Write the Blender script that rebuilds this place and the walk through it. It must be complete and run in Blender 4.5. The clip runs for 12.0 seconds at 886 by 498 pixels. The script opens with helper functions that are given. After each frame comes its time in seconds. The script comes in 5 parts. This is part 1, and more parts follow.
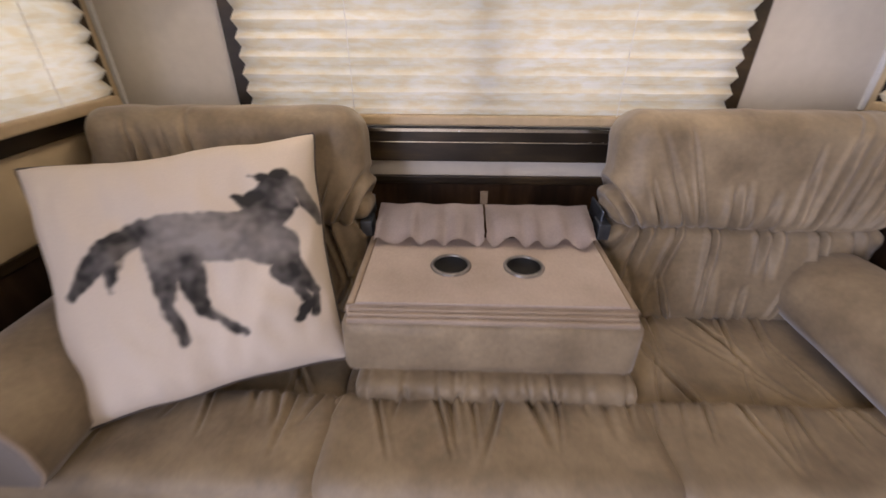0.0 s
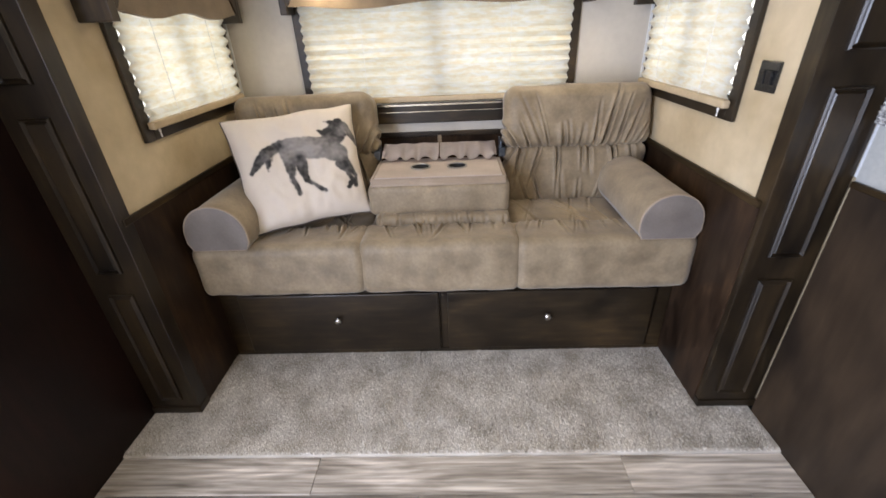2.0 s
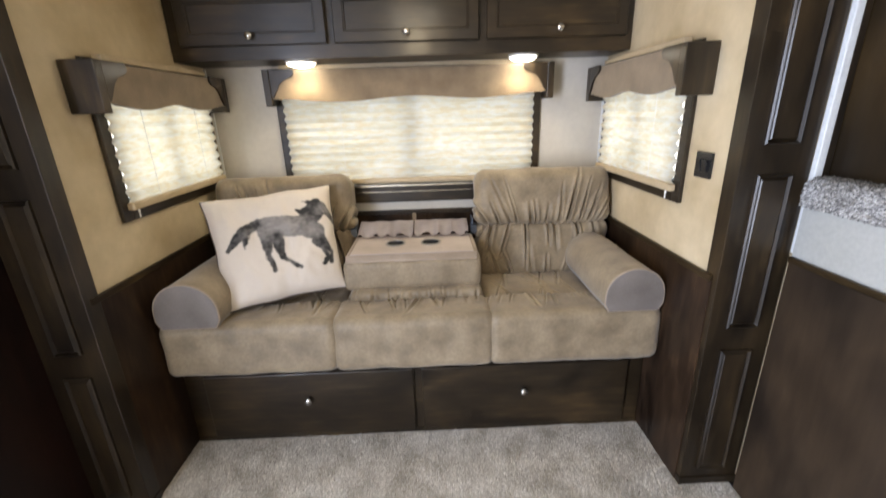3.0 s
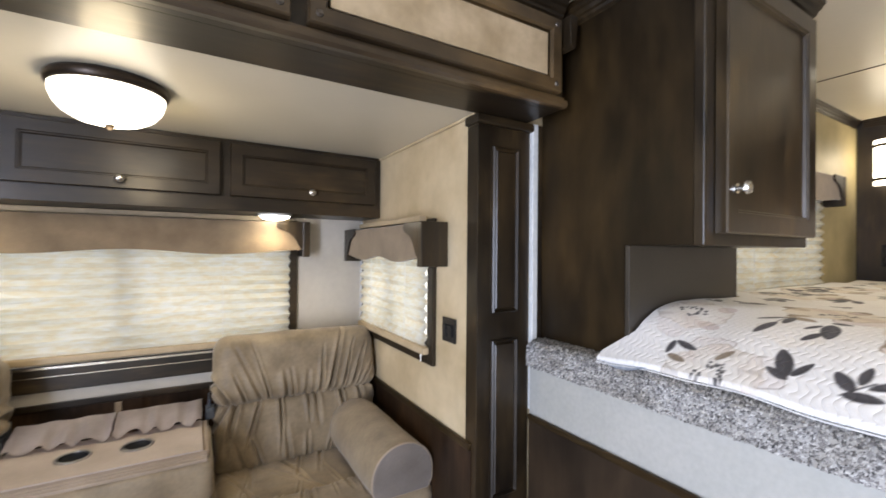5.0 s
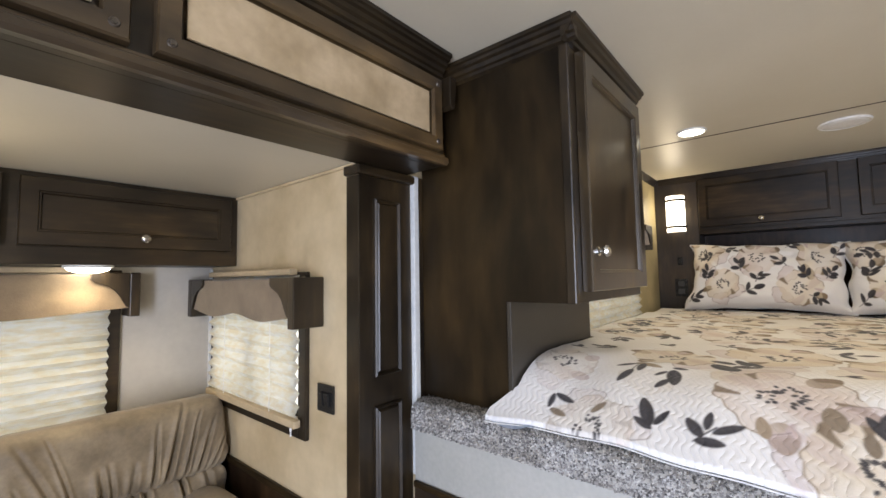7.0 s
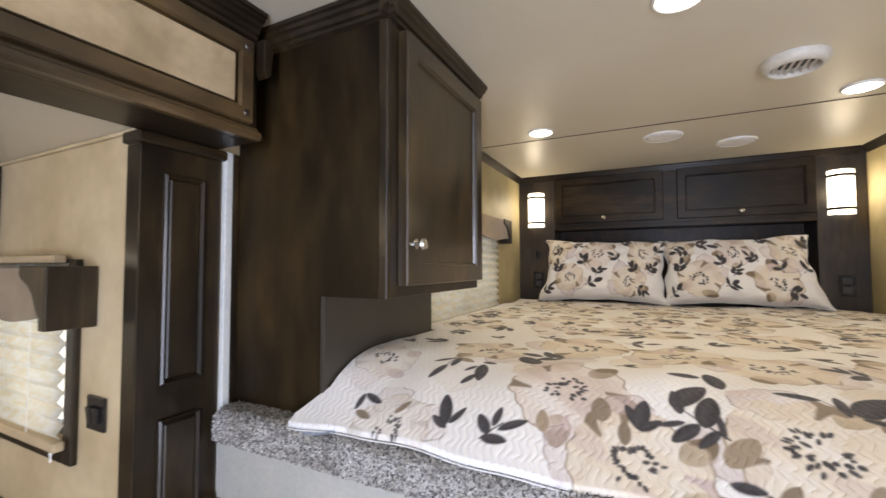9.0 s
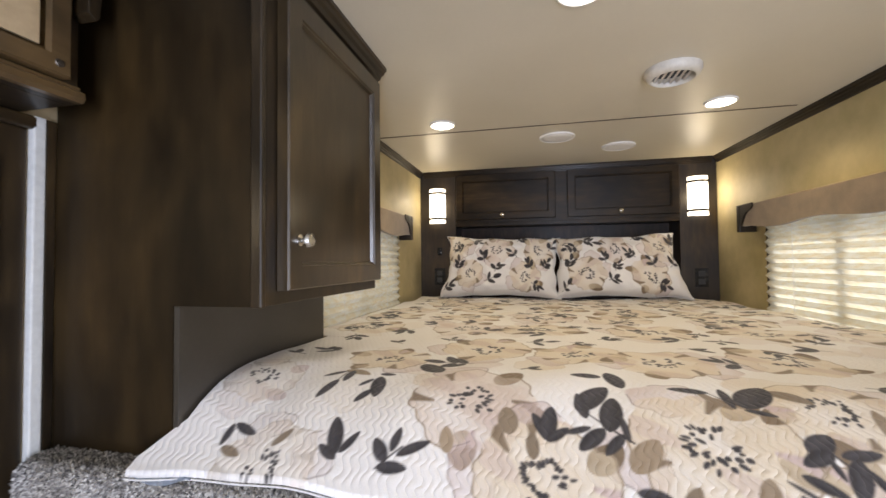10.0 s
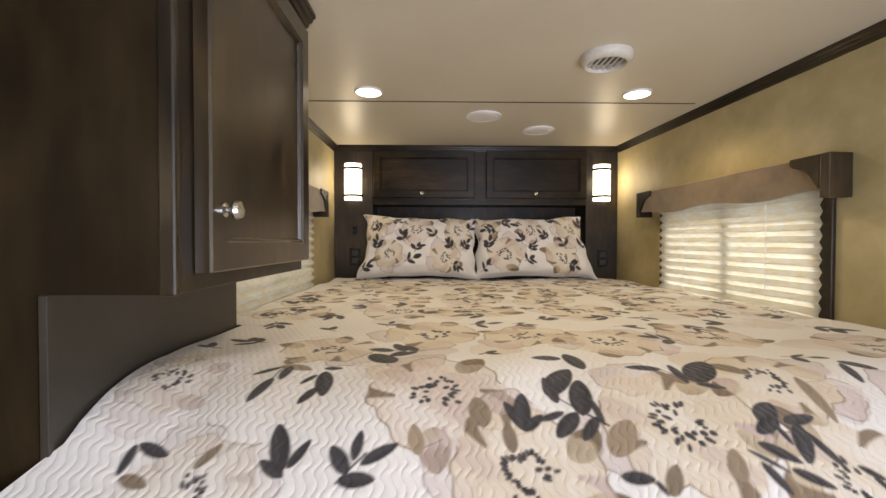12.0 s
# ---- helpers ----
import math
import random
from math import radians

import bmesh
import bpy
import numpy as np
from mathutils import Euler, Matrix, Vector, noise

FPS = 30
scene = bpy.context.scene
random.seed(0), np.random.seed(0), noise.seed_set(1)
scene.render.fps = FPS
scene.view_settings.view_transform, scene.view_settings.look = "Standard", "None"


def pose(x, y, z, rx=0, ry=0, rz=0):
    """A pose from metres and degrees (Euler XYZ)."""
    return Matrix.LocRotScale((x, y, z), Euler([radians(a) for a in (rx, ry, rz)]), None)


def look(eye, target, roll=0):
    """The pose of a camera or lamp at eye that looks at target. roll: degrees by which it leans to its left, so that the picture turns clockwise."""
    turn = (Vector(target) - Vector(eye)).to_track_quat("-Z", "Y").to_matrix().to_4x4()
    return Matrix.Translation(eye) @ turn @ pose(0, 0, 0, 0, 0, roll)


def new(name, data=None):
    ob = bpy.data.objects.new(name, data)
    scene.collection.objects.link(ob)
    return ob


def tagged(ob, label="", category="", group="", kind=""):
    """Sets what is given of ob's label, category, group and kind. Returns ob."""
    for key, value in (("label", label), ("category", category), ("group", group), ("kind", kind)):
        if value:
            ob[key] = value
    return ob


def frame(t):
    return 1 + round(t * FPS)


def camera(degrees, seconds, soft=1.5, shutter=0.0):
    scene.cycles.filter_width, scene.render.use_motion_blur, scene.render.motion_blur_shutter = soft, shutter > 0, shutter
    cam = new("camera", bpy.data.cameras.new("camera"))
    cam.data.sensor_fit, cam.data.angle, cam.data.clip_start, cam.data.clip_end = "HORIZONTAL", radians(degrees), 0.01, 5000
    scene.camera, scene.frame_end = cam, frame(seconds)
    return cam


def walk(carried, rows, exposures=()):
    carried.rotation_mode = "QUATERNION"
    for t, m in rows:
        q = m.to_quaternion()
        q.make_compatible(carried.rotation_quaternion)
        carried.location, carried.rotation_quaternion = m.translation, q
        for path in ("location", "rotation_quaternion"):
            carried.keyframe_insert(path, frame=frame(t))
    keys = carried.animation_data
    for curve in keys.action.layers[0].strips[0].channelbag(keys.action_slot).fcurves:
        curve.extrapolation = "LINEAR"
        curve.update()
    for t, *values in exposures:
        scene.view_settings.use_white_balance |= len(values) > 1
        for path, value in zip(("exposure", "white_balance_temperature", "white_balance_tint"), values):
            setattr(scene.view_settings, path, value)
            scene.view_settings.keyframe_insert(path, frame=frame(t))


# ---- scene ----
cam = camera(93.8, 12.0, shutter=0.3)
PATH = [
    (0, (-0.07, -0.438, 1.205), (-0.123, 1.289, 0.198), 0.1),
    (0.5, (-0.046, -0.817, 1.225), (-0.175, 0.953, 0.302), -3.3),
    (1, (-0.032, -1.065, 1.243), (-0.117, 0.728, 0.36), -1.4),
    (1.5, (0.074, -1.276, 1.249), (-0.054, 0.526, 0.388), -2.3),
    (2, (0.069, -1.393, 1.253), (-0.001, 0.368, 0.307), -2.6),
    (2.5, (0.076, -1.417, 1.236), (0.09, 0.284, 0.184), -1.8),
    (2.7, (0.082, -1.42, 1.255), (0.107, 0.361, 0.344), -1.8),
    (4.3, (0.179, -1.426, 1.305), (0.63, 0.52, 1.209), 0.8),
    (4.5, (0.197, -1.395, 1.306), (0.822, 0.504, 1.238), 1.0),
    (5, (0.223, -1.294, 1.35), (1.249, 0.422, 1.359), 0.5),
    (5.5, (0.233, -1.232, 1.393), (1.515, 0.3, 1.485), 0.1),
    (6, (0.231, -1.213, 1.427), (1.637, 0.203, 1.553), -0.7),
    (6.5, (0.216, -1.2, 1.443), (1.697, 0.137, 1.573), -1.0),
    (6.7, (0.213, -1.199, 1.434), (1.716, 0.113, 1.571), -1.0),
    (8.3, (0.306, -1.282, 1.45), (1.964, -0.167, 1.526), -0.3),
    (8.5, (0.333, -1.291, 1.445), (2.027, -0.23, 1.525), -0.2),
    (9, (0.397, -1.334, 1.442), (2.189, -0.449, 1.523), -0.1),
    (9.5, (0.457, -1.354, 1.441), (2.341, -0.687, 1.519), -0.3),
    (10, (0.505, -1.303, 1.449), (2.454, -0.862, 1.508), -0.6),
    (10.5, (0.528, -1.272, 1.449), (2.514, -1.034, 1.483), -0.9),
    (11, (0.538, -1.238, 1.452), (2.536, -1.152, 1.455), -0.7),
    (11.5, (0.548, -1.182, 1.449), (2.548, -1.181, 1.428), -0.3),
    (12, (0.583, -1.178, 1.444), (2.583, -1.211, 1.408), 0.1),
]
EXPOSURES = [(0, -0.22, 6450, 22), (0.5, -0.14, 6250, 17), (1.0, 0.02, 6200, 16), (2.0, 0.27, 6150, 10), (2.5, 0.36, 6250, 7), (4.5, 0.12, 6250, 8), (6.5, -0.10, 6300, 8), (9, -0.10, 6450, 9), (10, -0.10, 6500, 9), (11, -0.16, 6650, 9), (12, -0.20, 6800, 9)]
walk(cam, [(t, look(eye, target, roll)) for t, eye, target, roll in PATH], EXPOSURES)

# ---- light ----
world = bpy.data.worlds.new("world")
scene.world = world
world.use_nodes = True
sky = world.node_tree.nodes.new("ShaderNodeTexSky")
sky.sky_type, sky.sun_disc = "NISHITA", False
sky.sun_elevation, sky.sun_rotation = radians(60), radians(165)
world.node_tree.links.new(sky.outputs[0], world.node_tree.nodes["Background"].inputs[0])
world.node_tree.nodes["Background"].inputs[1].default_value = 0.1


def lamp(name, kind, m, energy, color, size=0.1, size_y=None, angle=0.0):
    data = bpy.data.lights.new(name, kind)
    data.energy, data.color = energy, color
    if kind == "AREA":
        data.shape, data.size, data.size_y = "RECTANGLE", size, size_y or size
    elif kind == "SUN":
        data.angle = angle
    else:
        data.shadow_soft_size = size
        if kind == "SPOT":
            data.spot_size, data.spot_blend = radians(150), 0.6
    ob = new(name, data)
    ob.matrix_world = m
    return ob


DAY, SHADE, WARM = (1.0, 0.95, 0.86), (0.76, 0.81, 1.0), (1.0, 0.775, 0.48)
WIN_Y, WIN_SIDE, WIN_BED, DOOR_DAY = 3.9, 1.95, 2.0, 100
lamp("sun", "SUN", pose(0, 0, 6, 30, 0, 15), 3.0, (1.0, 0.94, 0.84), angle=radians(0.5))
lamp("daylight_sofa_window", "AREA", look((0, 0.80, 1.18), (0, 0, 1.18)), WIN_Y, DAY, 1.2, 0.5)
lamp("daylight_slide_window", "AREA", look((1.06, 0.26, 1.18), (0, 0.26, 1.18)), WIN_SIDE * 1.2, DAY, 0.6, 0.45)
lamp("daylight_slide_window", "AREA", look((-1.06, 0.26, 1.18), (0, 0.26, 1.18)), WIN_SIDE * 0.95, DAY, 0.6, 0.45)
lamp("daylight_bed_window", "AREA", look((2.32, -2.56, 1.40), (2.242, -1.06, 1.40)), WIN_BED, DAY, 0.9, 0.48)
lamp("daylight_bed_window", "AREA", look((2.25, -0.38, 1.38), (2.25, -1, 1.38)), WIN_BED * 0.8, DAY, 0.9, 0.45)
lamp("daylight_doorway", "AREA", look((-1.16, -1.86, 0.95), (1.1, -1.35, 0.70)), DOOR_DAY, SHADE, 0.66, 1.7)
lamp("dome_glow", "POINT", pose(0.04, 0.0, 1.60), 2.7, WARM, 0.06)
for px in (-0.44, 0.50):
    lamp("puck_glow", "SPOT", pose(px, 0.50, 1.456), 2.6, WARM, 0.03)
for cx, cy in ((2.30, -0.90), (2.30, -2.01), (1.47, -1.41)):
    lamp("downlight_glow", "SPOT", pose(cx, cy, 2.03), 8.6, WARM, 0.04)
for sy in (-0.643, -2.252):
    lamp("sconce_glow", "POINT", pose(3.16, sy, 1.83), 1.0, WARM, 0.05)


# ---- materials ----
def shader(name):
    m = bpy.data.materials.new(name)
    m.use_nodes = True
    nt = m.node_tree
    return m, nt, nt.nodes["Principled BSDF"]


def noise_node(nt, scale, stretch=(1, 1, 1), detail=4.0, source="Object", shift=None):
    tc, mp, nz = (nt.nodes.new("ShaderNode" + k) for k in ("TexCoord", "Mapping", "TexNoise"))
    mp.inputs["Scale"].default_value = stretch
    nz.inputs["Scale"].default_value, nz.inputs["Detail"].default_value = scale, detail
    nt.links.new(tc.outputs[source], mp.inputs["Vector"])
    if shift:
        nt.links.new(shift, mp.inputs["Location"])
    nt.links.new(mp.outputs[0], nz.inputs["Vector"])
    return nz


def ramp(nt, fac, stops):
    r = nt.nodes.new("ShaderNodeValToRGB")
    e = r.color_ramp.elements
    while len(e) < len(stops):
        e.new(0.5)
    for k, (p, c) in enumerate(stops):
        e[k].position, e[k].color = p, (*c, 1)
    nt.links.new(fac, r.inputs[0])
    return r


def mixed(nt, kind, fac, a, b):
    m = nt.nodes.new("ShaderNodeMix")
    m.data_type, m.blend_type = "RGBA", kind
    m.inputs[0].default_value = fac
    for sock, v in ((m.inputs[6], a), (m.inputs[7], b)):
        if isinstance(v, tuple):
            sock.default_value = (*v, 1)
        else:
            nt.links.new(v, sock)
    return m.outputs[2]


def bump(nt, bsdf, height, strength, distance=0.002):
    b = nt.nodes.new("ShaderNodeBump")
    b.inputs["Strength"].default_value, b.inputs["Distance"].default_value = strength, distance
    nt.links.new(height, b.inputs["Height"])
    nt.links.new(b.outputs[0], bsdf.inputs["Normal"])
    return b


def surface(name, dark, light, scale, rough=0.6, rough_var=0.1, bumpy=0.2, fine=60, stretch=(1, 1, 1), metal=0.0, coat=0.0, sheen=0.0, lo=0.3, hi=0.7, mottle=0.6):
    """A surface whose colour wanders between two tones, with a finer grain over it."""
    m, nt, b = shader(name)
    big = noise_node(nt, scale, stretch, 5)
    grain = noise_node(nt, fine, stretch, 3)
    c = ramp(nt, big.outputs[0], [(lo, dark), (hi, light)]).outputs[0]
    g = ramp(nt, grain.outputs[0], [(0.25, (0.78, 0.78, 0.78)), (0.75, (1.0, 1.0, 1.0))]).outputs[0]
    nt.links.new(mixed(nt, "MULTIPLY", mottle, c, g), b.inputs["Base Color"])
    rr = nt.nodes.new("ShaderNodeMapRange")
    rr.inputs[3].default_value, rr.inputs[4].default_value = rough - rough_var, rough + rough_var
    nt.links.new(big.outputs[0], rr.inputs[0])
    nt.links.new(rr.outputs[0], b.inputs["Roughness"])
    b.inputs["Metallic"].default_value, b.inputs["Coat Weight"].default_value = metal, coat
    b.inputs["Coat Roughness"].default_value = 0.25
    b.inputs["Sheen Weight"].default_value = sheen
    if bumpy:
        bump(nt, b, grain.outputs[0], bumpy)
    return m


def wood(name, dark, mid, light, along="z", rough=0.34, blotch=5.0, coat=0.18, gloss=0.30, streak=0.75):
    """Dark stained timber: grain along one axis, broad uneven stain, fine pores, satin lacquer."""
    m, nt, b = shader(name)
    st = {"x": (0.12, 1, 1), "y": (1, 0.12, 1), "z": (1, 1, 0.12)}[along]
    long_ = tuple(1.0 if v == 1 else 0.45 for v in st)
    cloud = noise_node(nt, blotch, long_, 7)
    cloud.inputs["Distortion"].default_value = 0.9
    grain = noise_node(nt, 55, st, 6)
    pores = noise_node(nt, 220, st, 2)
    smear = noise_node(nt, blotch * 4.5, long_, 4)
    c1 = ramp(nt, grain.outputs[0], [(0.25, dark), (0.55, mid), (0.8, light)]).outputs[0]
    c1 = mixed(nt, "MIX", streak, mid, c1)
    c2 = ramp(nt, cloud.outputs[0], [(0.30, (0.30, 0.27, 0.24)), (0.5, (0.88, 0.84, 0.76)), (0.70, (1.9, 1.72, 1.34))]).outputs[0]
    c3 = ramp(nt, smear.outputs[0], [(0.32, (0.62, 0.60, 0.58)), (0.62, (1.12, 1.10, 1.06))]).outputs[0]
    nt.links.new(mixed(nt, "MULTIPLY", 0.8, mixed(nt, "MULTIPLY", 1.0, c1, c2), c3), b.inputs["Base Color"])
    b.inputs["Specular IOR Level"].default_value = gloss
    rr = nt.nodes.new("ShaderNodeMapRange")
    rr.inputs[3].default_value, rr.inputs[4].default_value = rough - 0.08, rough + 0.14
    nt.links.new(cloud.outputs[0], rr.inputs[0])
    nt.links.new(rr.outputs[0], b.inputs["Roughness"])
    b.inputs["Coat Weight"].default_value, b.inputs["Coat Roughness"].default_value = coat, 0.18
    bump(nt, b, pores.outputs[0], 0.12, 0.001)
    return m


def glowing(name, color, strength):
    m, nt, b = shader(name)
    b.inputs["Base Color"].default_value = (0.8, 0.8, 0.78, 1)
    b.inputs["Emission Color"].default_value = (*color, 1)
    b.inputs["Emission Strength"].default_value = strength
    b.inputs["Roughness"].default_value = 0.3
    return m


WOOD = wood("dark_stained_wood", (0.0112, 0.0074, 0.0038), (0.0258, 0.0176, 0.0089), (0.051, 0.0358, 0.0180), "z", 0.40, gloss=0.42)
WOOD_X = wood("dark_stained_wood_x", (0.0112, 0.0074, 0.0038), (0.0258, 0.0176, 0.0089), (0.051, 0.0358, 0.0180), "x", 0.40, gloss=0.40)
WOOD_Y = wood("dark_stained_wood_y", (0.0112, 0.0074, 0.0038), (0.0258, 0.0176, 0.0089), (0.051, 0.0358, 0.0180), "y", gloss=0.18, coat=0.08)
PANEL = wood("dark_panelling", (0.0155, 0.0094, 0.0064), (0.031, 0.0192, 0.0126), (0.053, 0.0335, 0.0215), "z", 0.38, 5.0, 0.08, 0.2)
MAHOGANY = wood("dark_red_panelling", (0.0085, 0.0036, 0.0026), (0.0170, 0.0074, 0.0053), (0.028, 0.0128, 0.0090), "z", 0.42, 2.2, 0.05, 0.25, 0.5)
# Same stain and a lacquer coat; base colour lightened to carry reflected lamplight.
SATIN_X = wood("lacquered_wood_sheen_lightened_x", (0.032, 0.0215, 0.0115), (0.066, 0.0460, 0.0255), (0.115, 0.0820, 0.0470), "x", 0.30, 4.0, 0.45, 0.45, 0.4)
# Cabinet door's copy of the stain: coated, with the downlight's sheen lifted into its tones.
SATIN_Z = wood("lacquered_wood_sheen_lightened_z", (0.024, 0.0165, 0.0085), (0.044, 0.0315, 0.0170), (0.074, 0.0540, 0.0300), "z", 0.30, 4.0, 0.45, 0.45, 0.5)
SMOOTH_BROWN = wood("smooth_brown_panel", (0.013, 0.0090, 0.0064), (0.0245, 0.0175, 0.0126), (0.037, 0.0270, 0.0198), "z", 0.44, 2.4, 0.0, 0.3, 0.4)
CREAM = surface("cream_wall_covering", (0.45, 0.35, 0.205), (0.65, 0.54, 0.36), 4.5, 0.55, 0.08, 0.08, 26, mottle=0.5)
PALE = surface("pale_grey_wall_covering", (0.52, 0.48, 0.41), (0.62, 0.58, 0.51), 3.0, 0.55, 0.08, 0.05, 40, mottle=0.35)
GOLD = surface("gold_beige_wall_covering", (0.385, 0.325, 0.165), (0.585, 0.50, 0.29), 4.0, 0.5, 0.08, 0.08, 26, mottle=0.5)
CEIL = surface("satin_ceiling_panel", (0.57, 0.52, 0.41), (0.63, 0.58, 0.465), 2.0, 0.38, 0.05, 0.0, 90, mottle=0.1)
GREYPANEL = surface("grey_laminate", (0.40, 0.40, 0.37), (0.47, 0.46, 0.43), 4.0, 0.45, 0.06, 0.06, 80)
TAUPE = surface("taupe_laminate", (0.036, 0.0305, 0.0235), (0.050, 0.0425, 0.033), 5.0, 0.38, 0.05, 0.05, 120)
LEATHER = surface("taupe_suede_leather", (0.170, 0.126, 0.074), (0.335, 0.260, 0.162), 10, 0.58, 0.1, 0.40, 85, sheen=0.25, mottle=0.95)
LEATHER_PALE = surface("pale_taupe_leather", (0.27, 0.205, 0.145), (0.38, 0.30, 0.225), 9, 0.6, 0.1, 0.2, 190, sheen=0.2)
LINING = surface("pink_grey_lining_cloth", (0.52, 0.455, 0.44), (0.66, 0.59, 0.57), 12, 0.8, 0.05, 0.25, 240)
TAN = surface("tan_suede_cloth", (0.165, 0.118, 0.070), (0.25, 0.185, 0.115), 14, 0.8, 0.05, 0.25, 260, sheen=0.3)
PANEL_CLOTH = surface("beige_panel_cloth", (0.37, 0.275, 0.155), (0.58, 0.45, 0.285), 9, 0.6, 0.05, 0.12, 60)
METAL = surface("brushed_nickel", (0.55, 0.53, 0.5), (0.68, 0.66, 0.62), 20, 0.25, 0.08, 0.0, 90, metal=1.0)
AGED = surface("aged_bronze", (0.10, 0.085, 0.07), (0.20, 0.175, 0.15), 40, 0.4, 0.08, 0.05, 90, metal=0.9)
RIM = surface("grey_steel", (0.26, 0.25, 0.24), (0.36, 0.35, 0.34), 30, 0.35, 0.08, 0.0, 90, metal=0.8)
BRONZE = surface("dark_bronze", (0.03, 0.022, 0.016), (0.055, 0.04, 0.03), 20, 0.35, 0.08, 0.05, 90, metal=0.7)
ALU = surface("white_aluminium", (0.66, 0.68, 0.68), (0.76, 0.77, 0.76), 10, 0.4, 0.05, 0.0, 90)
BLACK = surface("black_plastic", (0.010, 0.010, 0.010), (0.018, 0.018, 0.018), 30, 0.24, 0.05, 0.0, 90)
WHITE = surface("white_plastic", (0.82, 0.81, 0.79), (0.86, 0.85, 0.83), 12, 0.4, 0.05, 0.0, 90)
VENT_DARK = surface("dark_vent", (0.03, 0.03, 0.03), (0.05, 0.05, 0.05), 12, 0.6, 0.05, 0.0, 90)
OUTSIDE = surface("outer_skin", (0.6, 0.6, 0.6), (0.7, 0.7, 0.7), 4, 0.5, 0.05, 0.0, 90)
LAMPGLASS = glowing("lit_white_glass", (1.0, 0.88, 0.70), 6.0)
SCONCEGLASS = glowing("lit_sconce_glass", (1.0, 0.86, 0.66), 5.0)
DOWNGLASS = glowing("lit_downlight", (1.0, 0.88, 0.68), 12.0)


def glass_material():
    m, nt, b = shader("clear_glass")
    b.inputs["Transmission Weight"].default_value, b.inputs["Roughness"].default_value = 1.0, 0.0
    b.inputs["IOR"].default_value = 1.45
    return m


GLASS = glass_material()


def shade_material():
    m, nt, b = shader("pleated_shade_fabric")
    fib = noise_node(nt, 30, (0.8, 0.8, 2.6), 6)
    cloud = noise_node(nt, 3.5, (1, 1, 2.2), 3)
    c1 = ramp(nt, fib.outputs[0], [(0.34, (0.85, 0.77, 0.60)), (0.50, (0.89, 0.86, 0.76)), (0.64, (0.92, 0.92, 0.89))]).outputs[0]
    c2 = ramp(nt, cloud.outputs[0], [(0.3, (0.80, 0.80, 0.76)), (0.7, (1, 1, 1))]).outputs[0]
    c = mixed(nt, "MULTIPLY", 0.8, c1, c2)
    tr, add, out = nt.nodes.new("ShaderNodeBsdfTranslucent"), nt.nodes.new("ShaderNodeMixShader"), nt.nodes["Material Output"]
    nt.links.new(c, b.inputs["Base Color"])
    nt.links.new(c, tr.inputs[0])
    b.inputs["Roughness"].default_value = 0.8
    add.inputs[0].default_value = 0.55
    nt.links.new(b.outputs[0], add.inputs[1])
    nt.links.new(tr.outputs[0], add.inputs[2])
    nt.links.new(add.outputs[0], out.inputs[0])
    return m


SHADE_CLOTH = shade_material()


def tuft_material(name, stops, rough=0.9):
    m, nt, b = shader(name)
    g = nt.nodes.new("ShaderNodeNewGeometry")
    patch = noise_node(nt, 9, (1, 1, 1), 5)
    c = ramp(nt, g.outputs["Random Per Island"], stops).outputs[0]
    p = ramp(nt, patch.outputs[0], [(0.32, (0.66, 0.63, 0.58)), (0.66, (1.06, 1.05, 1.04))]).outputs[0]
    nt.links.new(mixed(nt, "MULTIPLY", 1.0, c, p), b.inputs["Base Color"])
    b.inputs["Roughness"].default_value = rough
    return m


CARPET = tuft_material("cut_pile_carpet", [(0.0, (0.40, 0.365, 0.31)), (0.5, (0.63, 0.585, 0.515)), (1.0, (0.84, 0.80, 0.735))])
LOOP = tuft_material("speckled_loop_carpet", [(0.0, (0.06, 0.058, 0.057)), (0.35, (0.21, 0.20, 0.195)), (0.7, (0.38, 0.37, 0.355)), (1.0, (0.62, 0.61, 0.59))])


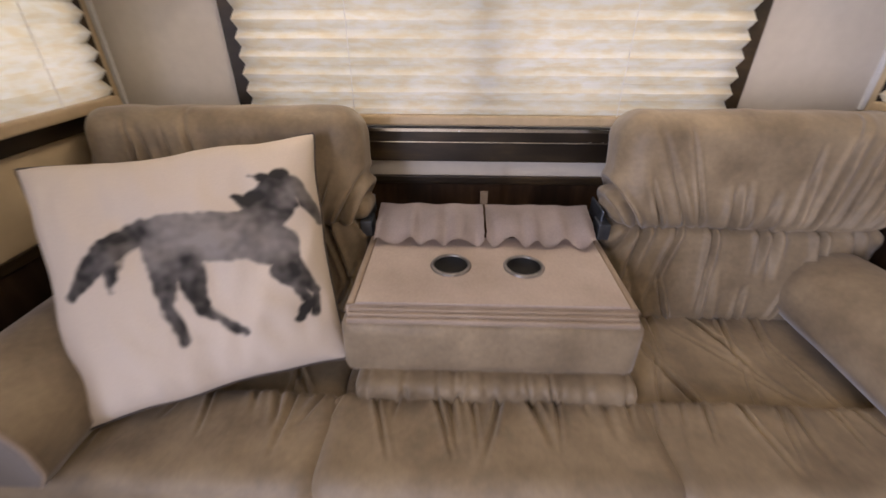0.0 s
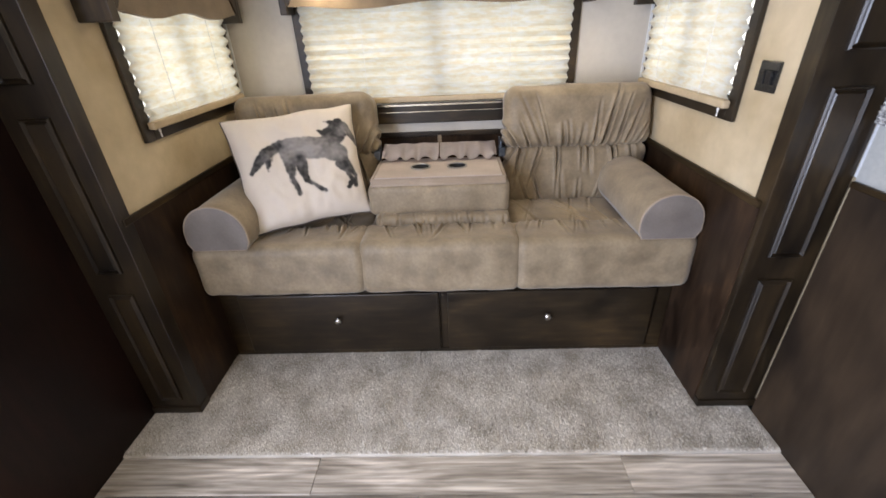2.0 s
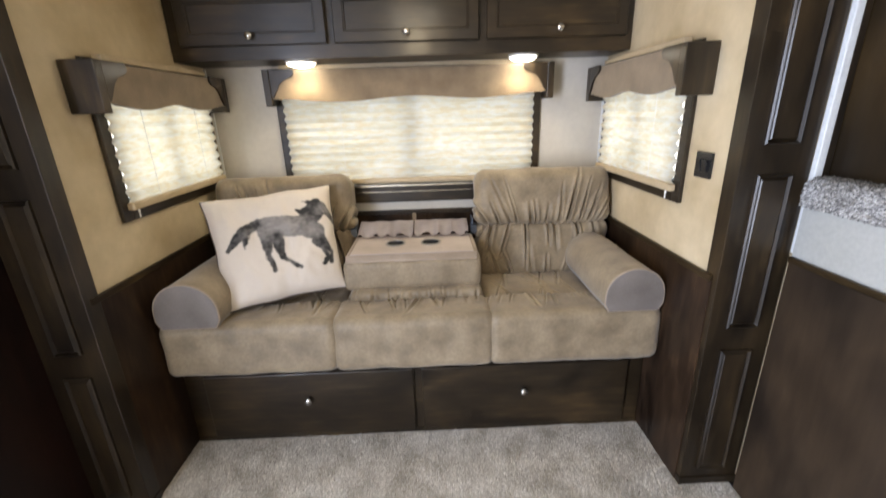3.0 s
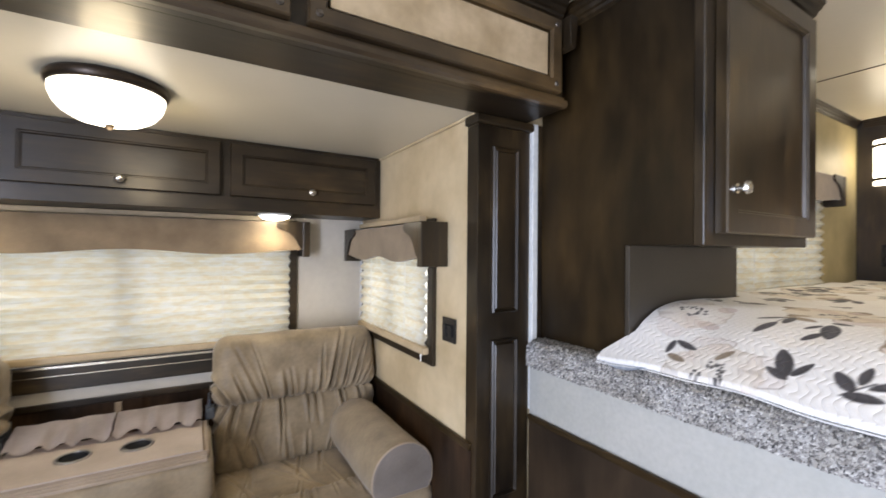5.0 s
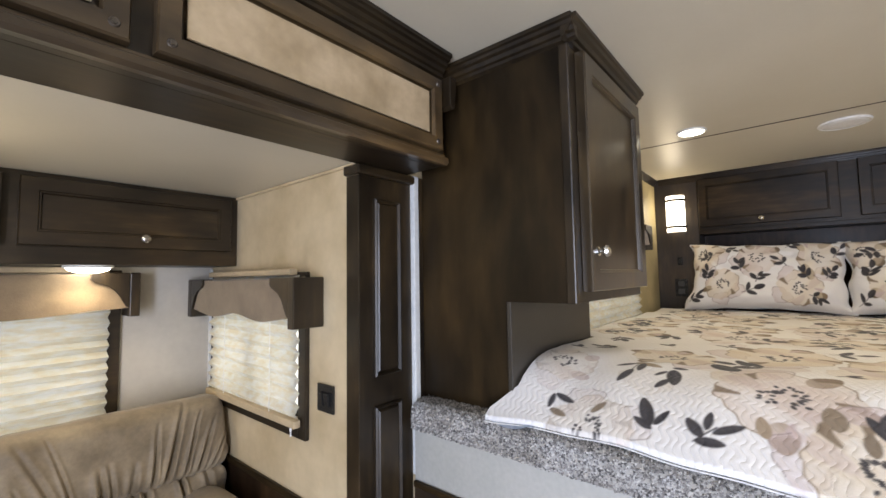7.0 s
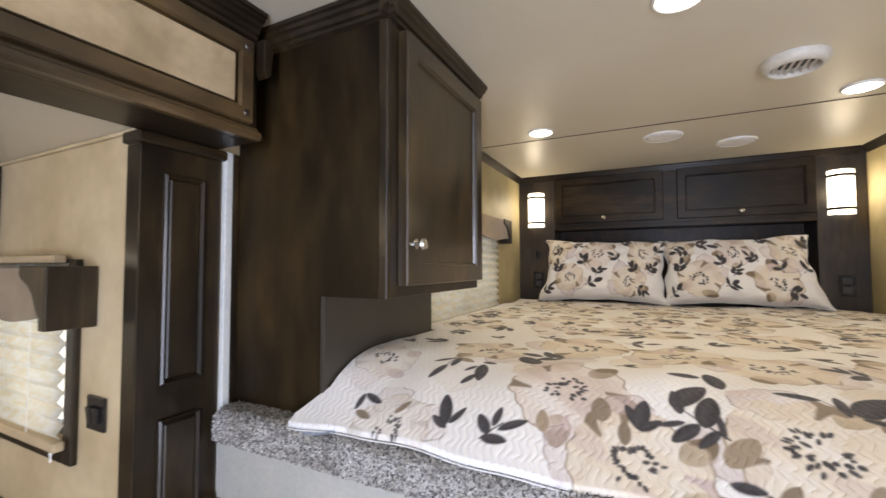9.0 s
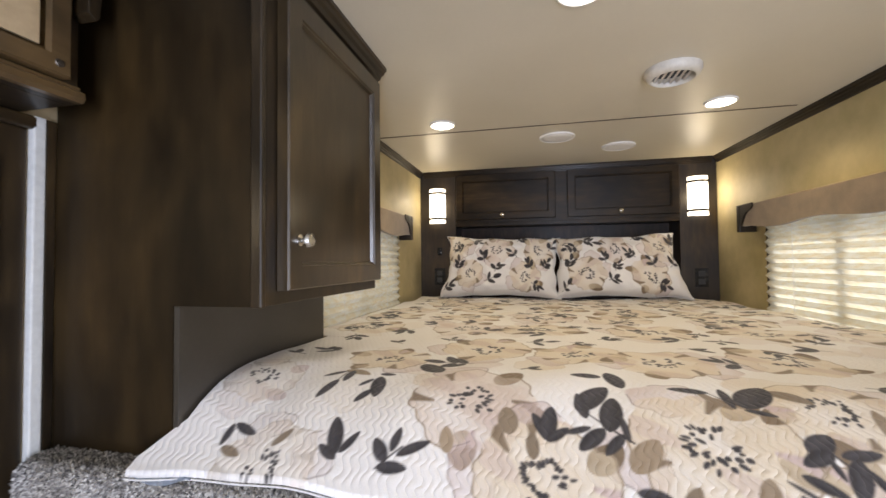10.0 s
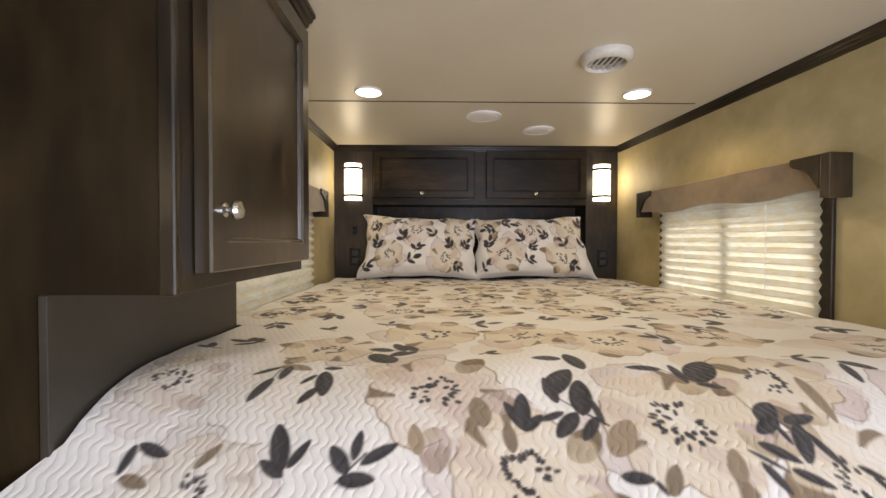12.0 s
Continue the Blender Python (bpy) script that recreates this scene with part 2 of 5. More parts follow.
def plank_material():
    m, nt, b = shader("weathered_grey_plank")
    info = nt.nodes.new("ShaderNodeObjectInfo")
    comb = nt.nodes.new("ShaderNodeCombineXYZ")
    mul = nt.nodes.new("ShaderNodeMath")
    mul.operation = "MULTIPLY"
    mul.inputs[1].default_value = 37.0
    nt.links.new(info.outputs["Random"], mul.inputs[0])
    for k in range(3):
        nt.links.new(mul.outputs[0], comb.inputs[k])
    wide = noise_node(nt, 9, (0.22, 1.6, 1), 6, shift=comb.outputs[0])
    fine = noise_node(nt, 110, (0.05, 1, 1), 5, shift=comb.outputs[0])
    wide.inputs["Distortion"].default_value = 1.4
    tone = ramp(nt, info.outputs["Random"], [(0.0, (0.50, 0.475, 0.45)), (0.5, (1.0, 0.97, 0.94)), (1.0, (1.6, 1.58, 1.56))]).outputs[0]
    c1 = ramp(nt, wide.outputs[0], [(0.3, (0.19, 0.165, 0.132)), (0.5, (0.40, 0.36, 0.305)), (0.70, (0.62, 0.57, 0.50))]).outputs[0]
    c2 = ramp(nt, fine.outputs[0], [(0.32, (0.45, 0.43, 0.41)), (0.6, (1.08, 1.08, 1.08))]).outputs[0]
    rings = nt.nodes.new("ShaderNodeTexWave")
    rings.bands_direction = "Y"
    for key, value in (("Scale", 9.0), ("Distortion", 7.0), ("Detail", 2.0), ("Detail Scale", 0.9)):
        rings.inputs[key].default_value = value
    nt.links.new(wide.inputs["Vector"].links[0].from_socket, rings.inputs["Vector"])
    c3 = ramp(nt, rings.outputs["Fac"], [(0.15, (0.58, 0.55, 0.52)), (0.55, (1.05, 1.05, 1.05))]).outputs[0]
    c1 = mixed(nt, "MULTIPLY", 0.5, c1, c3)
    nt.links.new(mixed(nt, "MULTIPLY", 1.0, mixed(nt, "MULTIPLY", 0.75, c1, c2), tone), b.inputs["Base Color"])
    b.inputs["Roughness"].default_value = 0.42
    bump(nt, b, fine.outputs[0], 0.15, 0.001)
    return m


PLANK = plank_material()


def print_material(name, quilted):
    """Printed cotton: the print is the mesh's colour; a quilted one has wavy lines of stitching."""
    m, nt, b = shader(name)
    at = nt.nodes.new("ShaderNodeVertexColor")
    at.layer_name = "print"
    weave = noise_node(nt, 500, (1, 1, 1), 2)
    soft = noise_node(nt, 14, (1, 1, 1), 4)
    w = ramp(nt, weave.outputs[0], [(0.3, (0.9, 0.9, 0.9)), (0.7, (1, 1, 1))]).outputs[0]
    nt.links.new(mixed(nt, "MULTIPLY", 0.7, at.outputs[0], w), b.inputs["Base Color"])
    b.inputs["Roughness"].default_value, b.inputs["Sheen Weight"].default_value = 0.85, 0.15
    if quilted:
        tc, sep = nt.nodes.new("ShaderNodeTexCoord"), nt.nodes.new("ShaderNodeSeparateXYZ")
        nt.links.new(tc.outputs["Object"], sep.inputs[0])

        def calc(op, a, c, d=None):
            n = nt.nodes.new("ShaderNodeMath")
            n.operation = op
            for s_, v_ in zip(n.inputs, (a, c, d)):
                if isinstance(v_, (int, float)):
                    s_.default_value = v_
                elif v_ is not None:
                    nt.links.new(v_, s_)
            return n.outputs[0]

        wob = calc("MULTIPLY", soft.outputs[0], 8.0)
        side = calc("SINE", calc("ADD", calc("MULTIPLY", sep.outputs[0], 2 * math.pi / 0.030), wob), 0)
        rows = calc("MULTIPLY_ADD", sep.outputs[1], math.pi / 0.0150, calc("MULTIPLY_ADD", soft.outputs[0], 3.5, calc("MULTIPLY", side, 0.9)))
        height = calc("POWER", calc("ABSOLUTE", calc("SINE", rows, 0), 0), 0.6)
        bump(nt, b, height, 0.42, 0.0035)
    else:
        bump(nt, b, soft.outputs[0], 0.3, 0.01)
    return m


QUILT = print_material("quilted_floral_cotton", True)
SHAM = print_material("floral_cotton", False)
CANVAS = print_material("cream_canvas", False)


# ---- mesh helpers ----
def mesh_from(bm, name, smooth=False):
    me = bpy.data.meshes.new(name)
    bmesh.ops.recalc_face_normals(bm, faces=bm.faces)
    bm.to_mesh(me)
    bm.free()
    if smooth:
        me.shade_smooth()
    return me


def part(name, shape, material, parent, label="", smooth=False):
    me = mesh_from(shape, name, smooth) if isinstance(shape, bmesh.types.BMesh) else shape
    me.materials.append(material)
    ob = new(name, me)
    ob.parent = parent
    return tagged(ob, label)


def thing(name, m, label, category, group=""):
    ob = new(name)
    ob.empty_display_size = 0.05
    ob.matrix_world = m
    return tagged(ob, label, category, group)


def structure(name, shape, material, label="", category="", smooth=False):
    me = mesh_from(shape, name, smooth) if isinstance(shape, bmesh.types.BMesh) else shape
    me.materials.append(material)
    return tagged(new(name, me), label, category, kind="structure")


def bevelled(bm, width, segments=2):
    if width:
        bmesh.ops.bevel(bm, geom=list(bm.edges), offset=width, segments=segments, affect="EDGES", profile=0.5)
    return bm


def boxes(*dims, bevel=0.0):
    """One bmesh of boxes x0, x1, y0, y1, z0, z1."""
    bm = bmesh.new()
    for x0, x1, y0, y1, z0, z1 in dims:
        m = Matrix.LocRotScale(((x0 + x1) / 2, (y0 + y1) / 2, (z0 + z1) / 2), None, (abs(x1 - x0), abs(y1 - y0), abs(z1 - z0)))
        bmesh.ops.create_cube(bm, size=1, matrix=m)
    return bevelled(bm, bevel)


def turned(profile, segments=32, m=None):
    """A body of revolution about z from (radius, height) pairs."""
    bm = bmesh.new()
    rings = []
    for r, z in profile:
        rings.append([bm.verts.new((r * math.cos(a), r * math.sin(a), z)) for a in (2 * math.pi * k / segments for k in range(segments))] if r > 1e-5 else [bm.verts.new((0, 0, z))])
    for a, b in zip(rings, rings[1:]):
        for k in range(segments):
            n = (k + 1) % segments
            if len(a) == 1 and len(b) > 1:
                bm.faces.new((a[0], b[k], b[n]))
            elif len(b) == 1 and len(a) > 1:
                bm.faces.new((a[k], a[n], b[0]))
            elif len(a) > 1:
                bm.faces.new((a[k], a[n], b[n], b[k]))
    if m:
        bm.transform(m)
    return bm


def extruded(outline, y0, y1, bevel=0.0):
    """A plate with an outline in x and z, from y0 to y1."""
    bm = bmesh.new()
    a = [bm.verts.new((x, y0, z)) for x, z in outline]
    b = [bm.verts.new((x, y1, z)) for x, z in outline]
    n = len(outline)
    bm.faces.new(a)
    bm.faces.new(b[::-1])
    for k in range(n):
        bm.faces.new((a[k], b[k], b[(k + 1) % n], a[(k + 1) % n]))
    return bevelled(bm, bevel)


def swept(profile, x0, x1):
    """A moulding: a profile in y and z, along x."""
    bm = bmesh.new()
    a = [bm.verts.new((x0, y, z)) for y, z in profile]
    b = [bm.verts.new((x1, y, z)) for y, z in profile]
    n = len(profile)
    bm.faces.new(a)
    bm.faces.new(b[::-1])
    for k in range(n):
        bm.faces.new((a[k], b[k], b[(k + 1) % n], a[(k + 1) % n]))
    return bm


def door_slab(x0, x1, z0, z1, y, thick=0.018, stile=0.05, depth=0.007, raised=False):
    """A framed door facing -y, its front at y, with a sunk panel."""
    bm = boxes((x0, x1, y, y + thick, z0, z1))
    front = [f for f in bm.faces if f.normal.y < -0.9]
    bmesh.ops.inset_region(bm, faces=front, thickness=0.004, depth=0.004)
    bmesh.ops.inset_region(bm, faces=front, thickness=stile, depth=0.0)
    bmesh.ops.inset_region(bm, faces=front, thickness=0.003, depth=-0.004)
    bmesh.ops.inset_region(bm, faces=front, thickness=0.005, depth=0.0)
    bmesh.ops.inset_region(bm, faces=front, thickness=0.005, depth=-depth)
    if raised:
        bmesh.ops.inset_region(bm, faces=front, thickness=0.012, depth=0.006)
    return bm


def soft_block(sx, sy, sz, radius, n=(24, 12, 12), shape=None):
    """A rounded upholstered block about the origin; shape(p, normal) gives a shift along the normal."""
    bm = bmesh.new()
    seen = {}

    def vert(p):
        key = tuple(round(c, 5) for c in p)
        if key not in seen:
            inner = Vector([max(-h + radius, min(h - radius, c)) for c, h in zip(p, (sx / 2, sy / 2, sz / 2))])
            d = Vector(p) - inner
            nrm = d.normalized() if d.length > 1e-7 else Vector((0, 0, 1))
            q = inner + nrm * radius if d.length > 1e-7 else Vector(p)
            seen[key] = bm.verts.new(q + nrm * (shape(q, nrm) if shape else 0))
        return seen[key]

    half = (sx / 2, sy / 2, sz / 2)
    for axis in range(3):
        u, v = [a for a in range(3) if a != axis]
        for side in (-1, 1):
            for i in range(n[u]):
                for j in range(n[v]):
                    quad = []
                    for du, dv in ((0, 0), (1, 0), (1, 1), (0, 1)):
                        p = [0, 0, 0]
                        p[axis] = side * half[axis]
                        p[u] = half[u] * (2 * (i + du) / n[u] - 1)
                        p[v] = half[v] * (2 * (j + dv) / n[v] - 1)
                        quad.append(vert(p))
                    bm.faces.new(quad)
    return bm


def knob(parent, m, crystal=False):
    prof = [(0.0, 0.0), (0.006, 0.0), (0.005, 0.010), (0.012, 0.015), (0.015, 0.021), (0.013, 0.027), (0.0, 0.030)]
    if crystal:
        prof = [(0.0, 0.0), (0.012, 0.0), (0.012, 0.004), (0.005, 0.007), (0.005, 0.012), (0.011, 0.015), (0.0155, 0.022), (0.013, 0.029), (0.0, 0.032)]
    return part("knob", turned(prof, 16, m), METAL, parent, "cut crystal knob on a nickel stem" if crystal else "round nickel knob", not crystal)


OUT = pose(0, 0, 0, 90)          # turns +z to -y


# ---- structure ----
SX, SB, ZS = 0.925, 0.65, 1.755        # slide-out: half width, back wall, ceiling
YN, YF, ZC = -0.315, -0.485, 2.06      # opening of the slide-out, header's face, main ceiling
XL, XP, XS = -1.10, 1.11, 1.17         # panelled wall, platform's face, side of the bed cabinet
BN, BS, XH = -0.52, -2.36, 3.27        # bed alcove: north wall, south wall at its head end, headboard
BW, LEAN = -2.475, 3.0                 # south wall at the foot end, and the slant between, in degrees
SLANT = pose(XH, BS, 0, 0, 0, LEAN) @ pose(-XH, -BS, 0)


def wall_with_hole(along, a0, a1, z0, z1, face, back, hole=None):
    """One closed wall that runs along x or y, from its face to its back, round a hole a, b, z, z."""
    at = (lambda u, d, z: (u, d, z)) if along == "x" else (lambda u, d, z: (d, u, z))
    if not hole:
        p, q = at(a0, face, z0), at(a1, back, z1)
        return boxes((p[0], q[0], p[1], q[1], z0, z1))
    h0, h1, g0, g1 = hole
    bm = bmesh.new()
    ring = {}
    for d in (face, back):
        ring[d, 0] = [bm.verts.new(at(u, d, z)) for u, z in ((a0, z0), (a1, z0), (a1, z1), (a0, z1))]
        ring[d, 1] = [bm.verts.new(at(u, d, z)) for u, z in ((h0, g0), (h1, g0), (h1, g1), (h0, g1))]
    for k in range(4):
        n = (k + 1) % 4
        for d in (face, back):
            bm.faces.new((ring[d, 0][k], ring[d, 0][n], ring[d, 1][n], ring[d, 1][k]))
        for e in (0, 1):
            bm.faces.new((ring[face, e][k], ring[face, e][n], ring[back, e][n], ring[back, e][k]))
    return bm


HOLE_B, HOLE_S, HOLE_BED, HOLE_BED_S = (-0.575, 0.575, 0.94, 1.43), (-0.04, 0.565, 1.005, 1.41), (1.84, 2.70, 1.19, 1.66), (1.903, 2.732, 1.18, 1.66)
DOORWAY = (-2.20, -1.52, 0.0, 1.86)
structure("wall_slide_back", wall_with_hole("x", -SX, SX, 0, ZS, SB, SB + 0.05, HOLE_B), PALE, "pale grey mottled wall behind the sofa", "wall")
for side, tag in ((1, "wall_slide_east"), (-1, "wall_slide_west")):
    structure(tag, wall_with_hole("y", YN + 0.004, SB + 0.05, 0, ZS + 0.03, side * SX, side * (SX + 0.05), HOLE_S), CREAM, "cream mottled side wall of the slide-out", "wall")
    structure("wainscot", boxes((side * SX, side * (SX - 0.006), YN + 0.02, SB - 0.001, 0.0, 0.765), bevel=0.001), PANEL, "dark wood wainscot panel below the cream wall", "wainscot")
    structure("trim", boxes((side * (SX - 0.001), side * (SX - 0.013), YN + 0.02, SB - 0.002, 0.765, 0.787), bevel=0.003), WOOD_Y, "dark wood cap rail on the wainscot", "trim")
    structure("trim", boxes((side * (SX - 0.001), side * (SX - 0.012), SB - 0.012, SB - 0.001, 0.99, ZS - 0.27), bevel=0.002), ALU, "thin white corner strip", "trim")
    structure("trim", boxes((side * (SX - 0.001), side * (SX - 0.010), YN + 0.01, 0.418, ZS - 0.010, ZS - 0.001), bevel=0.002), CREAM, "thin cream trim under the slide-out ceiling", "trim")
structure("wainscot", boxes((-SX + 0.015, SX - 0.015, SB - 0.006, SB - 0.001, 0.0, 0.785)), PANEL, "dark wood wainscot panel behind the sofa", "wainscot")
structure("trim", boxes((-SX + 0.015, SX - 0.015, SB - 0.013, SB - 0.001, 0.785, 0.808), bevel=0.003), WOOD_X, "dark wood cap rail behind the sofa", "trim")
structure("ceiling_slide", boxes((-SX, SX, YN + 0.0045, SB, ZS, ZS + 0.029)), CEIL, "cream satin ceiling of the slide-out", "ceiling")
structure("ceiling", boxes((XL - 0.05, 3.6, BW - 0.05, YN + 0.1, ZC, ZC + 0.05)), CEIL, "cream satin main ceiling", "ceiling")
structure("floor", boxes((XL - 0.05, XP + 0.1, BW - 0.05, SB + 0.05, -0.08, -0.020)), PANEL, "subfloor below the planks", "floor")
structure("wall_west", wall_with_hole("y", BW, YN + 0.06, -0.05, ZC, XL, XL - 0.05, DOORWAY), MAHOGANY, "dark red-brown wood panelled wall", "wall")
structure("wall_south", wall_with_hole("x", XL, XP, -0.05, ZC, BW, BW - 0.05), CREAM, "cream mottled wall opposite the sofa", "wall")
for x0, x1, z0 in ((XL, -SX, 0), (SX + 0.05, XS + 0.05, 0), (-SX, SX + 0.05, ZS + 0.03)):
    structure("wall_north", boxes((x0, x1, YN + 0.006, YN + 0.06, z0, ZC)), CREAM, "cream wall round the slide-out", "wall")
structure("wall_bed_north", wall_with_hole("x", XS + 0.02, 3.55, 1.0, ZC, BN, BN + 0.05, HOLE_BED), GOLD, "gold-beige mottled wall beside the bed", "wall")
structure("wall_bed_south", wall_with_hole("x", XP, 3.55, -0.05, ZC, BS, BS - 0.05, HOLE_BED_S), GOLD, "gold-beige mottled wall beside the bed", "wall").matrix_world = SLANT
structure("wall_bed_head", boxes((3.50, 3.55, BS, BN, 1.0, ZC)), PANEL, "dark wood wall behind the headboard", "wall")
structure("ground", boxes((-300, 300, -300, 300, -1.0, -0.75)), surface("dry_ground", (0.14, 0.12, 0.08), (0.22, 0.20, 0.14), 0.4, 0.9), "dry ground outside", "ground")

# pleats, panes and frames of the windows: built facing -y, then turned
FACE = {"back": pose(0, SB, 0), "east": pose(SX, 0, 0, 0, 0, -90), "west": pose(-SX, 0, 0, 0, 0, 90), "bed_south": SLANT @ pose(0, BS, 0, 0, 0, 180), "bed_north": pose(0, BN, 0)}


def window(n, where, hole, label, lower=0.045, hidden_top=0.05):
    """A sliding window in its opening, in the wall's own x and z."""
    a, b, z0, z1 = hole
    w = tagged(new("window_%d" % n), label, "window", "windows", "structure")
    w.matrix_world = FACE[where]
    m = WOOD_X
    part("window_frame", boxes((a - 0.042, a, -0.016, -0.001, z0 - lower, z1 + hidden_top), (b, b + 0.042, -0.016, -0.001, z0 - lower, z1 + hidden_top), (a, b, -0.016, -0.001, z0 - lower, z0), (a, b, -0.016, -0.001, z1, z1 + hidden_top), bevel=0.003), m, w, "dark wood window surround")
    mid = (a + b) / 2
    part("sash", boxes((a, a + 0.02, 0.018, 0.045, z0, z1), (b - 0.02, b, 0.018, 0.045, z0, z1), (a + 0.02, b - 0.02, 0.018, 0.045, z0, z0 + 0.02), (a + 0.02, b - 0.02, 0.018, 0.045, z1 - 0.02, z1), (mid - 0.018, mid + 0.018, 0.018, 0.045, z0 + 0.02, z1 - 0.02)), BLACK, w, "black aluminium sash")
    for p0, p1 in ((a + 0.02, mid - 0.018), (mid + 0.018, b - 0.02)):
        pane = part("pane", boxes((p0, p1, 0.028, 0.032, z0 + 0.02, z1 - 0.02)), GLASS, w)
        pane.visible_shadow = False
    return w


def pleated_shade(where, hole, drop, label, pitch=0.038, seed=1, lap=0.017):
    """A lowered pleated shade with its bottom rail, cords and end tags."""
    a, b, z0, z1 = hole
    s = thing("pleated_shade", FACE[where], label, "window shade", "pleated shades")
    bm = bmesh.new()
    bottom, top = z0 + drop, z1 + 0.04
    rows, cols = round((top - bottom) / pitch) * 4, 12
    grid = []
    for r in range(rows + 1):
        z = bottom + (top - bottom) * r / rows
        ph = (r % 4) / 4.0
        tri = (1 - abs(2 * ph - 1)) * 0.016
        line = []
        for c in range(cols + 1):
            x = a - lap + (b - a + 2 * lap) * c / cols
            ends = (0.0045 * (tri / 0.016 - 0.5)) * (1 if c == cols else -1 if c == 0 else 0)
            line.append(bm.verts.new((x + ends, -0.0185 - tri + 0.001 * noise.noise((x * 5, z * 9, seed)), z + 0.0012 * noise.noise((x * 4, z * 30, seed + 5)))))
        grid.append(line)
    for r in range(rows):
        for c in range(cols):
            bm.faces.new((grid[r][c], grid[r][c + 1], grid[r + 1][c + 1], grid[r + 1][c]))
    part("shade_fabric", bm, SHADE_CLOTH, s)
    part("bottom_rail", boxes((a - lap - 0.006, b + lap + 0.006, -0.042, -0.0175, bottom - 0.020, bottom + 0.004), bevel=0.005), CREAM_RAIL, s, "cream bottom rail")
    part("head_rail", boxes((a, b, -0.046, -0.018, top, top + 0.02), bevel=0.003), CREAM_RAIL, s)
    for k in (0.22, 0.78):
        x = a + (b - a) * k
        part("cord", turned([(0.0, bottom), (0.0011, bottom), (0.0011, top), (0.0, top)], 6, pose(x, -0.0365, 0)), WHITE, s, "thin white lift cord")
    for x in (a + 0.006, b - 0.006):
        part("end_tag", turned([(0, 0), (0.003, 0.002), (0.0015, 0.012), (0.004, 0.022), (0.002, 0.03), (0, 0.03)], 8, pose(x, -0.034, bottom - 0.048)), WHITE, s, "small clear cord tensioner")
    return s


CREAM_RAIL = surface("tan_rail", (0.46, 0.36, 0.22), (0.54, 0.43, 0.28), 12, 0.5, 0.05, 0.05)


def valance(where, x0, x1, z0, z1, depth, label, sag=0.018):
    """A padded cloth pelmet between two scrolled wood brackets."""
    v = thing("valance", FACE[where], label, "valance", "valances")
    n = 36
    low = [(x0 + 0.03 + (x1 - x0 - 0.06) * k / n, z0 + 0.012 + sag * (0.9 * math.cos(4 * math.pi * min(k, n - k) / n) - 0.9) * (0.5 if k < 4 or k > n - 4 else 1) * 0.55) for k in range(n + 1)]
    part("cloth_panel", extruded([(x0 + 0.03, z1 - 0.004), (x1 - 0.03, z1 - 0.004)] + low[::-1], -depth + 0.010, -depth + 0.028, 0.004), TAN, v, "padded tan suede cloth panel")
    part("top_board", boxes((x0 + 0.03, x1 - 0.03, -depth + 0.028, -0.002, z1 - 0.018, z1 - 0.004)), WOOD_X, v)
    for s, xe in ((1, x0), (-1, x1)):
        br = part("bracket", boxes((xe, xe + s * 0.030, -depth, -0.002, z0 - 0.016, z1), bevel=0.003), WOOD, v, "scrolled dark wood end bracket")
        h = z1 - z0 + 0.016
        curve = [(0.030, z1), (0.135, z1), (0.137, z1 - 0.14 * h), (0.125, z1 - 0.22 * h), (0.105, z1 - 0.26 * h), (0.085, z1 - 0.30 * h), (0.066, z1 - 0.42 * h), (0.056, z1 - 0.56 * h), (0.048, z1 - 0.66 * h), (0.040, z1 - 0.76 * h), (0.030, z1 - 0.80 * h)]
        part("scroll", extruded([(xe + s * x, z) for x, z in curve], -depth + 0.001, -depth + 0.0095, 0.002), WOOD, br)
    return v


window(1, "back", HOLE_B, "wide sliding window behind the sofa", 0.090)
window(2, "east", (-HOLE_S[1], -HOLE_S[0], *HOLE_S[2:]), "small sliding window beside the sofa")
window(3, "west", HOLE_S, "small sliding window beside the sofa")
window(4, "bed_south", (-HOLE_BED_S[1], -HOLE_BED_S[0], *HOLE_BED_S[2:]), "sliding window beside the bed")
window(5, "bed_north", HOLE_BED, "sliding window behind the bed cabinet")
pleated_shade("back", HOLE_B, 0.030, "lowered cream pleated shade behind the sofa", seed=1, lap=0.006)
pleated_shade("east", (-HOLE_S[1], -HOLE_S[0], *HOLE_S[2:]), 0.012, "lowered cream pleated shade beside the light switch", seed=2)
pleated_shade("west", HOLE_S, 0.012, "lowered cream pleated shade beside the horse cushion", seed=3)
pleated_shade("bed_south", (-HOLE_BED_S[1], -HOLE_BED_S[0], *HOLE_BED_S[2:]), 0.010, "lowered cream pleated shade in the sun beside the bed", seed=4)
pleated_shade("bed_north", HOLE_BED, 0.010, "lowered cream pleated shade behind the wall cabinet", seed=5)
valance("back", -0.632, 0.652, 1.335, 1.470, 0.10, "wide tan cloth valance with dark wood ends over the sofa window")
valance("east", -0.62, 0.155, 1.315, 1.443, 0.10, "tan cloth valance with dark wood ends over a side window")
valance("west", -0.155, 0.62, 1.315, 1.443, 0.10, "tan cloth valance with dark wood ends over a side window")
valance("bed_south", -2.90, -1.813, 1.596, 1.716, 0.08, "tan cloth valance with dark wood ends beside the bed")
valance("bed_north", 1.735, 2.83, 1.590, 1.712, 0.08, "tan cloth valance with dark wood ends behind the wall cabinet")
tagged(structure("trim", boxes((-0.575, 0.575, SB - 0.022, SB - 0.0165, 0.930, 0.938), (-0.575, 0.575, SB - 0.022, SB - 0.0165, 0.902, 0.905)), METAL), "bright metal track under the window", "trim")

